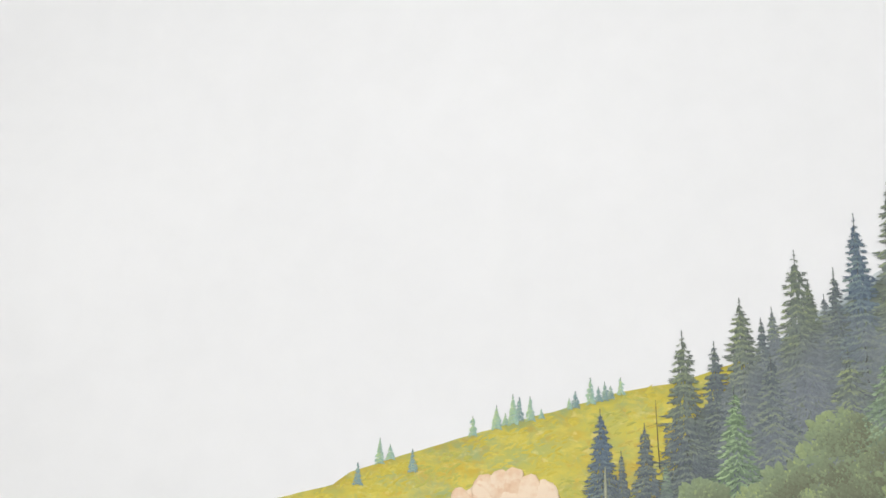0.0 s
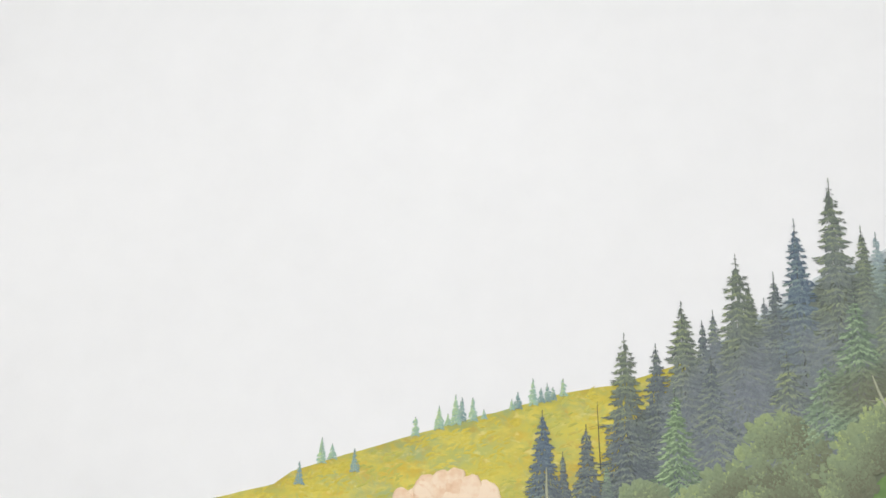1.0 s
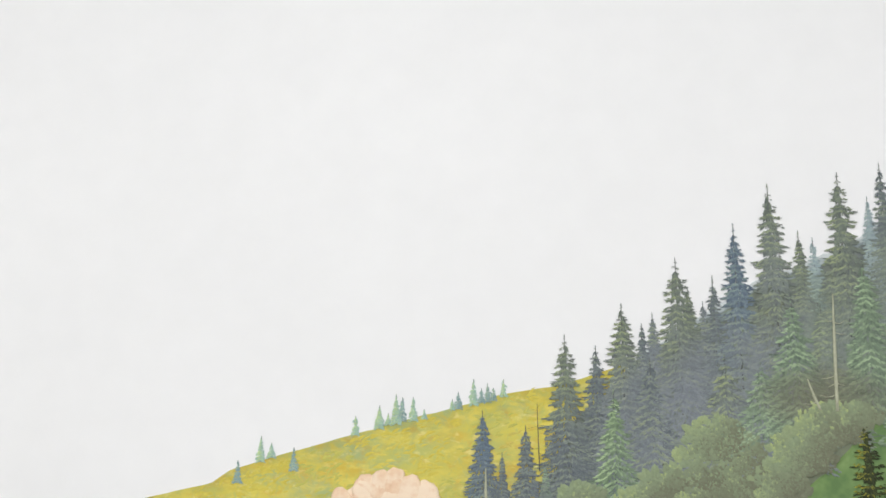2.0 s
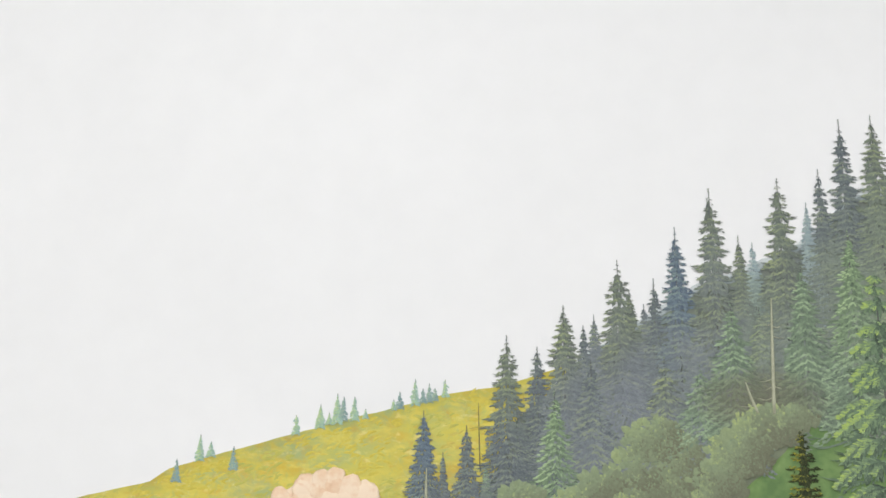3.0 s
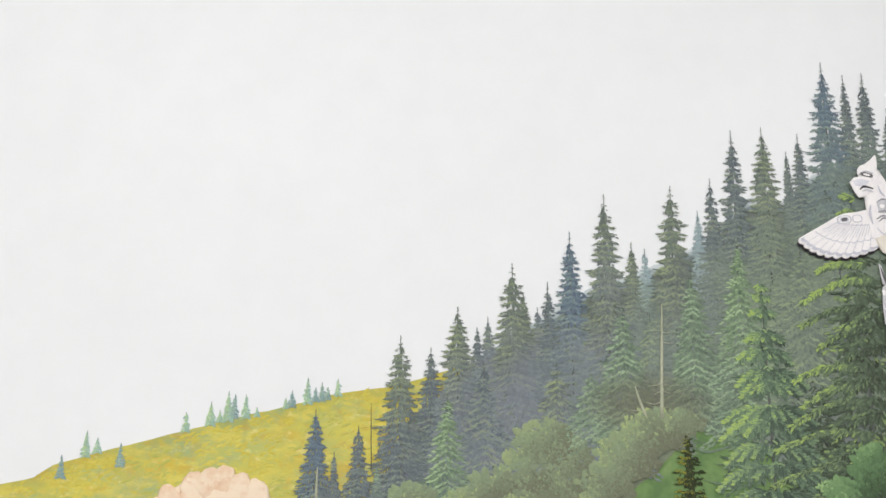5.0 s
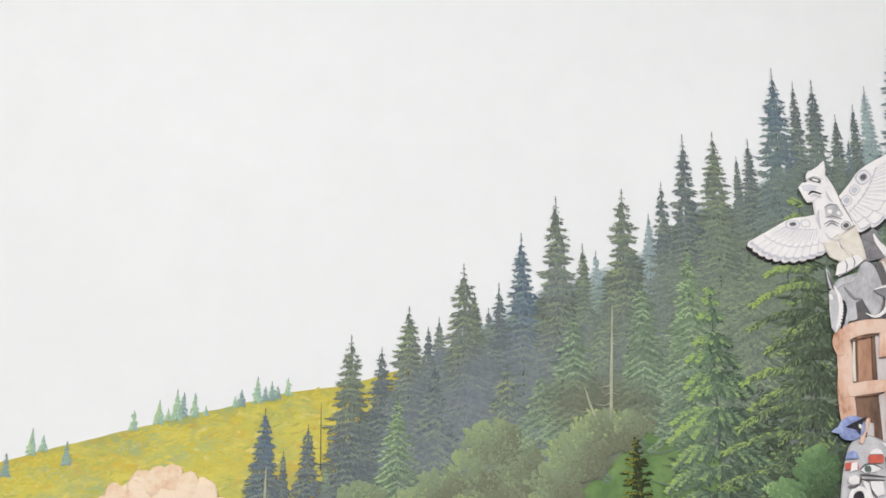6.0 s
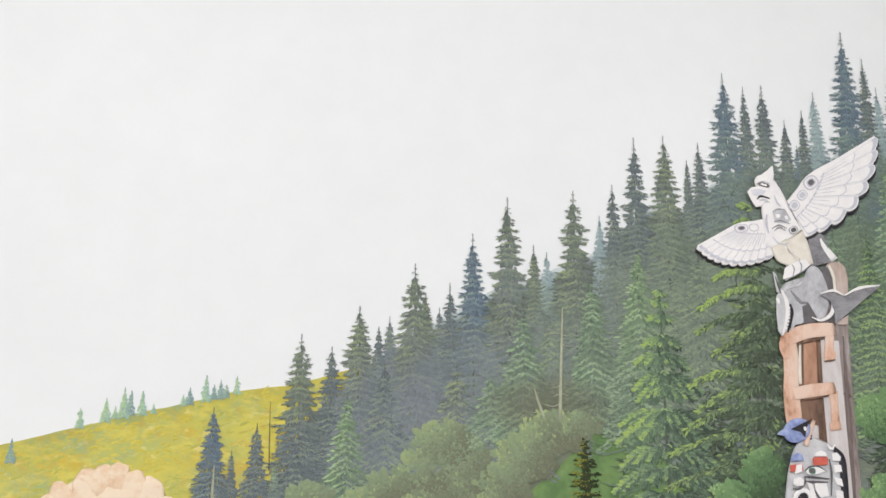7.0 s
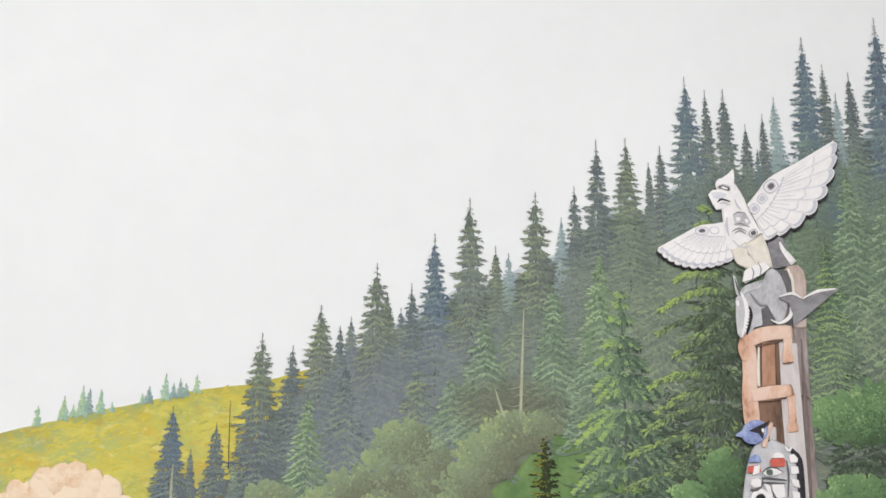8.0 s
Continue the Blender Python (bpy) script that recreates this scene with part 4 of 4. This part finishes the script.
    part("tail_edge", bar([P(3.252, 3.842, 6.9025), P(3.273, 3.754, 6.9025), P(3.338, 3.662, 6.9025)], [0.012, 0.022, 0.028], 4, 10, 0.6), WHITE, bird, smooth=True)
    part("foot", plate([(2.961, 3.507), (2.977, 3.569), (3.039, 3.607), (3.104, 3.627), (3.129, 3.591), (3.062, 3.539), (2.978, 3.494)], 6.800, 0.02, 0.06), WHITE, bird, "white carved clawed foot")
    for q in ([P(3.013, 3.588, 6.776), P(3.025, 3.558, 6.776), P(3.011, 3.509, 6.776)], [P(3.060, 3.608, 6.776), P(3.072, 3.581, 6.776), P(3.062, 3.539, 6.776)], [P(2.958, 3.493, 6.776), P(3.022, 3.517, 6.776), P(3.110, 3.569, 6.776)]):
        part("claw_line", bar(q, [0.002, 0.004, 0.002], 3, 6), MIDGREY, bird)
    wing(ob, [(3.066, 4.019), (3.137, 4.103), (3.217, 4.196), (3.411, 4.311), (3.656, 4.466)],
         [(3.662, 4.456), (3.642, 4.319), (3.562, 4.144), (3.449, 3.991), (3.293, 3.866), (3.158, 3.809)],
         (3.220, 4.145), (3.088, 3.927), 8, 6.8925, (0.017, -0.010))
    wing(ob, [(2.950, 3.905), (2.841, 3.877), (2.740, 3.857), (2.616, 3.787), (2.490, 3.714)],
         [(2.486, 3.703), (2.553, 3.647), (2.648, 3.614), (2.760, 3.613), (2.875, 3.639), (2.992, 3.694)],
         (2.746, 3.829), (2.959, 3.834), 11, 6.8925, (0.003, -0.005))
    eye_rings(ob, 3.210, 4.130, 6.8545, 0.052, 0.040, 40, (LILAC, WHITE, LILAC, DARKGREY))
    eye_rings(ob, 3.149, 4.047, 6.8545, 0.036, 0.028, 45, (LILAC, WHITE, LILAC))
    eye_rings(ob, 3.094, 3.979, 6.8545, 0.036, 0.030, 45, (LILAC, WHITE, LILAC))
    eye_rings(ob, 2.752, 3.821, 6.8545, 0.044, 0.026, 8, (LILAC, WHITE, LILAC, DARKGREY))
    eye_rings(ob, 2.830, 3.829, 6.8545, 0.030, 0.024, 4, (LILAC, WHITE))

    # killer whale
    whale = part("killer_whale", lump(P(3.192, 3.451, 6.8725), (0.074, 0.11, 0.162), 4, 14, 20), GREY, ob, "grey carved killer whale curled round the pole", smooth=True)
    part("head", plate([(2.953, 3.443), (2.999, 3.497), (3.100, 3.533), (3.151, 3.552), (3.130, 3.369), (3.083, 3.257), (3.023, 3.252), (2.999, 3.312)], 6.858, 0.016, 0.03), GREY, whale)
    part("snout", plate([(2.929, 3.413), (2.955, 3.441), (2.979, 3.381), (2.982, 3.289), (2.973, 3.204), (2.943, 3.173), (2.924, 3.202), (2.921, 3.303)], 6.838, 0.018, 0.05), LIGHTGREY, whale)
    part("snout_band", bar([P(2.954, 3.443, 6.818), P(2.980, 3.376, 6.818), P(2.978, 3.294, 6.818), P(2.942, 3.175, 6.818)], [0.006, 0.014, 0.012, 0.005], 5, 8), WHITE, whale, smooth=True)
    part("mouth", bar([P(3.004, 3.362, 6.826), P(3.010, 3.304, 6.826), P(2.977, 3.195, 6.826)], [0.006, 0.012, 0.005], 5, 8), BLACK, whale, smooth=True)
    for tz in range(7):
        part("tooth", lump(P(2.991 - 0.0045 * tz + 0.0007 * tz * (6 - tz), 3.335 - 0.020 * tz, 6.812), (0.007, 0.006, 0.007), 0, 6, 8), WHITE, whale)
    part("jaw", plate([(3.022, 3.355), (3.058, 3.367), (3.076, 3.334), (3.066, 3.249), (3.027, 3.240), (2.997, 3.199), (3.021, 3.291)], 6.838, 0.016, 0.05), GREY, whale)
    # dark plate painted as the shade in the jaw's cavity
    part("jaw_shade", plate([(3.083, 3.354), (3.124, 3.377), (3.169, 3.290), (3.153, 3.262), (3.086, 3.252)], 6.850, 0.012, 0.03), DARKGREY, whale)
    part("brow", bar([P(2.949, 3.418, 6.828), P(3.005, 3.465, 6.828), P(3.062, 3.478, 6.828), P(3.092, 3.507, 6.828)], [0.006, 0.013, 0.010, 0.004], 5, 10), LIGHTGREY, whale, smooth=True)
    # mid-grey curve painted as the shading under the brow
    part("brow_line", bar([P(3.020, 3.443, 6.834), P(3.052, 3.403, 6.834), P(3.078, 3.377, 6.834), P(3.117, 3.376, 6.834)], [0.004, 0.010, 0.010, 0.004], 5, 8), MIDGREY, whale, smooth=True)
    part("dorsal_fin", plate([(2.918, 3.551), (2.931, 3.535), (2.944, 3.466), (2.955, 3.426), (2.931, 3.432), (2.924, 3.479)], 6.832, 0.012, 0.05), LIGHTGREY, whale)
    # dark strip painted as the fin's shaded side
    part("fin_shade", bar([P(2.922, 3.530, 6.818), P(2.935, 3.476, 6.818), P(2.949, 3.422, 6.818)], [0.002, 0.006, 0.004], 4, 8), DARKGREY, whale)
    part("eye", plate(oval(2.928, 3.377, 0.010, 0.018, 10), 6.818, 0.004), WHITE, whale)
    part("belly_rim", bar([P(3.235, 3.403, 6.7875), P(3.248, 3.346, 6.7875), P(3.226, 3.294, 6.7875), P(3.167, 3.261, 6.7875), P(3.113, 3.279, 6.7875)], [0.004, 0.012, 0.012, 0.008, 0.003], 5, 8), WHITE, whale, smooth=True)
    # dark plate painted as shade between whale and pole
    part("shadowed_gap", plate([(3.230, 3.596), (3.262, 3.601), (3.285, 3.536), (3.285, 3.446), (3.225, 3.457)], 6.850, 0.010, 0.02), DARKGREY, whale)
    part("pole_cap", plate([(3.260, 3.600), (3.284, 3.633), (3.350, 3.647), (3.383, 3.613), (3.395, 3.544), (3.371, 3.265), (3.296, 3.262), (3.306, 3.470), (3.296, 3.556)], 6.885, 0.02, 0.03), CAP, ob, "rose-brown rounded pole top")
    part("cap_ridge", bar([P(3.280, 3.616, 6.862), P(3.302, 3.547, 6.862), P(3.304, 3.436, 6.862)], [0.008, 0.011, 0.007], 5, 8), CREAM, ob, smooth=True)
    part("tail_stem", bar([P(3.354, 3.423, 6.8575), P(3.325, 3.354, 6.8625), P(3.274, 3.268, 6.8825)], [0.06, 0.06, 0.02], 5, 12, 0.5), DARKGREY, whale, smooth=True)
    part("tail_web", plate([(3.168, 3.407), (3.229, 3.427), (3.314, 3.397), (3.407, 3.449), (3.537, 3.472), (3.426, 3.385), (3.339, 3.316), (3.245, 3.241), (3.248, 3.316), (3.228, 3.376)], 6.778, 0.02), MIDGREY, whale)
    part("fluke_edge", bar([P(3.305, 3.405, 6.755), P(3.244, 3.433, 6.755), P(3.162, 3.412, 6.755)], [0.004, 0.009, 0.003], 5, 8), WHITE, whale, smooth=True)
    part("fluke_edge", bar([P(3.305, 3.405, 6.755), P(3.404, 3.454, 6.755), P(3.534, 3.477, 6.755)], [0.004, 0.010, 0.004], 5, 8), WHITE, whale, smooth=True)

    # tan crouching figure
    fig = part("carved_figure", bar([P(3.023, 3.219, 6.865), P(2.991, 3.157, 6.865), P(2.999, 3.077, 6.865), P(2.994, 2.961, 6.865), P(2.985, 2.845, 6.865), P(2.987, 2.731, 6.865), P(2.988, 2.601, 6.865)], [0.020, 0.050, 0.046, 0.044, 0.048, 0.050, 0.040], 6, 18, 0.8), TAN, ob, "tan wooden crouching figure gripping the pole", smooth=True)
    part("shoulder", bar([P(2.975, 3.041, 6.855), P(2.964, 3.124, 6.855), P(3.023, 3.180, 6.855), P(3.131, 3.215, 6.855), P(3.272, 3.227, 6.855)], [0.022, 0.036, 0.044, 0.044, 0.040], 6, 16, 0.9), TAN, fig, smooth=True)
    # brown strip painted as shade under the arm
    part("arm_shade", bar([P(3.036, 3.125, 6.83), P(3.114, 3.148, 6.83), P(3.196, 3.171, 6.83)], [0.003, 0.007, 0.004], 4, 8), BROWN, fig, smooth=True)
    part("forearm", bar([P(3.246, 3.220, 6.86), P(3.240, 3.152, 6.86), P(3.228, 3.058, 6.86)], [0.030, 0.027, 0.030], 5, 12, 0.9), TAN, fig, smooth=True)
    part("fist", plate([(3.190, 3.079), (3.247, 3.095), (3.260, 3.082), (3.253, 3.045), (3.193, 3.036)], 6.840, 0.016, 0.06), TAN, fig)
    # brown strip painted as shade under the fist
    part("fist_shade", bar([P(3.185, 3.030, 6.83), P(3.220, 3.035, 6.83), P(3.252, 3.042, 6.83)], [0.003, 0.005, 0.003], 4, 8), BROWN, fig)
    part("knee", lump(P(2.967, 2.843, 6.855), (0.032, 0.06, 0.050), 0, 10, 14), TAN, fig, smooth=True)
    part("thigh", bar([P(2.988, 2.839, 6.8475), P(3.110, 2.862, 6.8475), P(3.239, 2.880, 6.8475)], [0.036, 0.040, 0.034], 5, 14, 0.9), TAN, fig, smooth=True)
    # brown strip painted as shade under the thigh
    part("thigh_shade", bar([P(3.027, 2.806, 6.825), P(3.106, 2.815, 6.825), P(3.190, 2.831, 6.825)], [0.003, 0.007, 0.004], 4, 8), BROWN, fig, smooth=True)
    part("shin", bar([P(3.237, 2.865, 6.86), P(3.236, 2.780, 6.86), P(3.233, 2.656, 6.86)], [0.028, 0.024, 0.026], 5, 12, 0.9), TAN, fig, smooth=True)
    part("foot", plate([(3.188, 2.677), (3.247, 2.685), (3.250, 2.640), (3.191, 2.632)], 6.840, 0.016, 0.06), TAN, fig)
    part("inner_column", bar([P(3.132, 3.167, 6.8825), P(3.123, 3.052, 6.8825), P(3.114, 2.892, 6.8825)], [0.040, 0.042, 0.042], 5, 14, 0.6), RUST, fig, "warm brown hollow column", smooth=True)
    part("dark_groove", bar([P(3.183, 3.167, 6.8725), P(3.176, 3.035, 6.8725), P(3.173, 2.905, 6.8725)], [0.010, 0.012, 0.010], 5, 10), BROWN, fig, smooth=True)
    part("pale_edge", bar([P(3.066, 3.142, 6.8725), P(3.053, 3.014, 6.8725), P(3.048, 2.901, 6.8725)], [0.006, 0.010, 0.008], 5, 10), CREAM, fig, smooth=True)

    # blue bird head
    bh = part("bird_head", lump(P(2.968, 2.622, 6.7925), (0.085, 0.075, 0.065), 28, 12, 18), SKYBLUE, ob, "small blue bird head with a pointed beak", smooth=True)
    part("bill", bar([P(2.930, 2.610, 6.7825), P(2.889, 2.606, 6.7825), P(2.848, 2.598, 6.7825)], [0.036, 0.022, 0.003], 4, 10), SKYBLUE, bh, smooth=True)
    part("eye_patch", plate([(2.917, 2.622), (2.962, 2.645), (3.046, 2.683), (3.008, 2.634), (2.997, 2.579), (2.976, 2.607)], 6.7590, 0.008), BLACK, bh)
    eye_rings(bh, 2.999, 2.626, 6.7535, 0.014, 0.020, 10, (WHITE, BLACK, WHITE))
    part("crest_edge", bar([P(3.018, 2.538, 6.7975), P(3.041, 2.609, 6.7975), P(3.077, 2.680, 6.7975)], [0.014, 0.016, 0.010], 4, 8), TAN, bh, smooth=True)
    for bz in range(5):
        part("bead", lump((3.071 - 0.002 * bz, 6.8475, 2.603 - 0.018 * bz), (0.010, 0.008, 0.008), 0, 6, 8), BLACK, bh)
    part("shawl", bar([P(3.111, 2.666, 6.8625), P(3.099, 2.604, 6.8625), P(3.079, 2.523, 6.8625)], [0.02, 0.03, 0.036], 4, 8, 0.6), BOARD, bh, smooth=True)

    # carved mask
    mask = part("mask", bar([P(3.067, 2.022, 6.8725), P(3.082, 2.208, 6.8725), P(3.098, 2.366, 6.8725), P(3.118, 2.487, 6.8725), P(3.151, 2.566, 6.8775)], [0.185, 0.185, 0.172, 0.15, 0.10], 6, 20, 0.75),
                LIGHTGREY, ob, "grey and white carved mask with red brows", smooth=True)
    my = 6.7525
    for shape, m in (([(3.029, 2.460), (3.040, 2.469), (3.107, 2.471), (3.116, 2.458), (3.110, 2.427), (3.030, 2.422)], RED), ([(3.034, 2.472), (3.049, 2.495), (3.076, 2.505), (3.099, 2.496), (3.111, 2.474)], WHITE),
                     ([(2.893, 2.422), (2.964, 2.433), (2.967, 2.392), (2.894, 2.385)], RED), ([(2.895, 2.444), (2.914, 2.479), (2.942, 2.492), (2.967, 2.480), (2.975, 2.449)], SKYBLUE), ([(2.927, 2.423), (2.960, 2.430), (2.954, 2.386), (2.916, 2.373)], WHITE)):
        part("brow", plate(shape, my - (0.006 if m is WHITE else 0.0), 0.012, 0.05), m, mask)
    part("eye", plate([(2.980, 2.386), (3.009, 2.412), (3.049, 2.416), (3.101, 2.395), (3.053, 2.376), (3.002, 2.371)], 6.7525, 0.008, 0.05), WHITE, mask)
    eye_rings(mask, 3.016, 2.392, 6.7425, 0.020, 0.018, 0, (GREEN, DARKGREY))
    part("eyelid", bar([P(2.973, 2.388, 6.7425), P(3.005, 2.414, 6.7425), P(3.052, 2.418, 6.7425), P(3.100, 2.394, 6.7425)], [0.002, 0.005, 0.005, 0.002], 5, 6), DARKGREY, mask, smooth=True)
    part("nose", plate([(2.911, 2.348), (2.945, 2.358), (2.963, 2.339), (2.958, 2.311), (2.921, 2.305), (2.902, 2.323)], 6.7525, 0.020, 0.12), WHITE, mask)
    part("nose_line", bar([P(2.897, 2.297, 6.745), P(2.930, 2.292, 6.745), P(2.965, 2.317, 6.745), P(2.975, 2.354, 6.745)], [0.003, 0.007, 0.006, 0.003], 5, 6), DARKGREY, mask, smooth=True)
    part("lip", bar([P(2.904, 2.209, 6.7525), P(2.918, 2.261, 6.7525), P(2.956, 2.287, 6.7525), P(2.994, 2.269, 6.7525), P(3.000, 2.210, 6.7525)], [0.014, 0.014, 0.015, 0.014, 0.012], 5, 8), WHITE, mask, smooth=True)
    part("mouth", plate([(2.918, 2.225), (2.934, 2.262), (2.968, 2.272), (2.990, 2.251), (2.989, 2.196), (2.922, 2.195)], 6.7600, 0.008), BLACK, mask)
    part("cheek", plate([(3.030, 2.326), (3.097, 2.327), (3.104, 2.259), (3.057, 2.246), (3.033, 2.282)], 6.7550, 0.010, 0.05), WHITE, mask)
    part("cheek", plate([(2.984, 2.331), (3.016, 2.319), (3.030, 2.245), (3.039, 2.196), (3.006, 2.195), (3.005, 2.269)], 6.7550, 0.010, 0.05), WHITE, mask)
    for q in ([P(2.958, 2.336, 6.748), P(3.027, 2.334, 6.748), P(3.107, 2.333, 6.748)], [P(3.013, 2.324, 6.748), P(3.027, 2.281, 6.748), P(3.059, 2.236, 6.748)], [P(2.970, 2.361, 6.748), P(3.026, 2.359, 6.748), P(3.115, 2.351, 6.748)], [P(3.125, 2.461, 6.748), P(3.131, 2.383, 6.748), P(3.118, 2.258, 6.748)]):
        part("formline", bar(q, [0.003, 0.006, 0.003], 5, 6), DARKGREY, mask, smooth=True)
    part("ear_rim", bar([P(3.180, 2.529, 6.7975), P(3.220, 2.479, 6.7975), P(3.225, 2.391, 6.7975), P(3.222, 2.234, 6.7975)], [0.012, 0.020, 0.022, 0.022], 5, 10), BLACK, mask, smooth=True)
    for shape in ([(3.158, 2.495), (3.185, 2.502), (3.207, 2.477), (3.202, 2.455), (3.161, 2.454)], [(3.162, 2.432), (3.203, 2.433), (3.207, 2.395), (3.165, 2.388)], [(3.160, 2.363), (3.200, 2.357), (3.206, 2.314), (3.170, 2.325)], [(3.161, 2.294), (3.201, 2.289), (3.203, 2.233), (3.165, 2.226)]):
        part("ear_spot", plate(shape, 6.7850, 0.012, 0.08), WHITE, mask)
    part("crown_patch", plate([(3.136, 2.546), (3.161, 2.527), (3.184, 2.550), (3.167, 2.515), (3.147, 2.518)], 6.7875, 0.010), WHITE, mask)

totem()
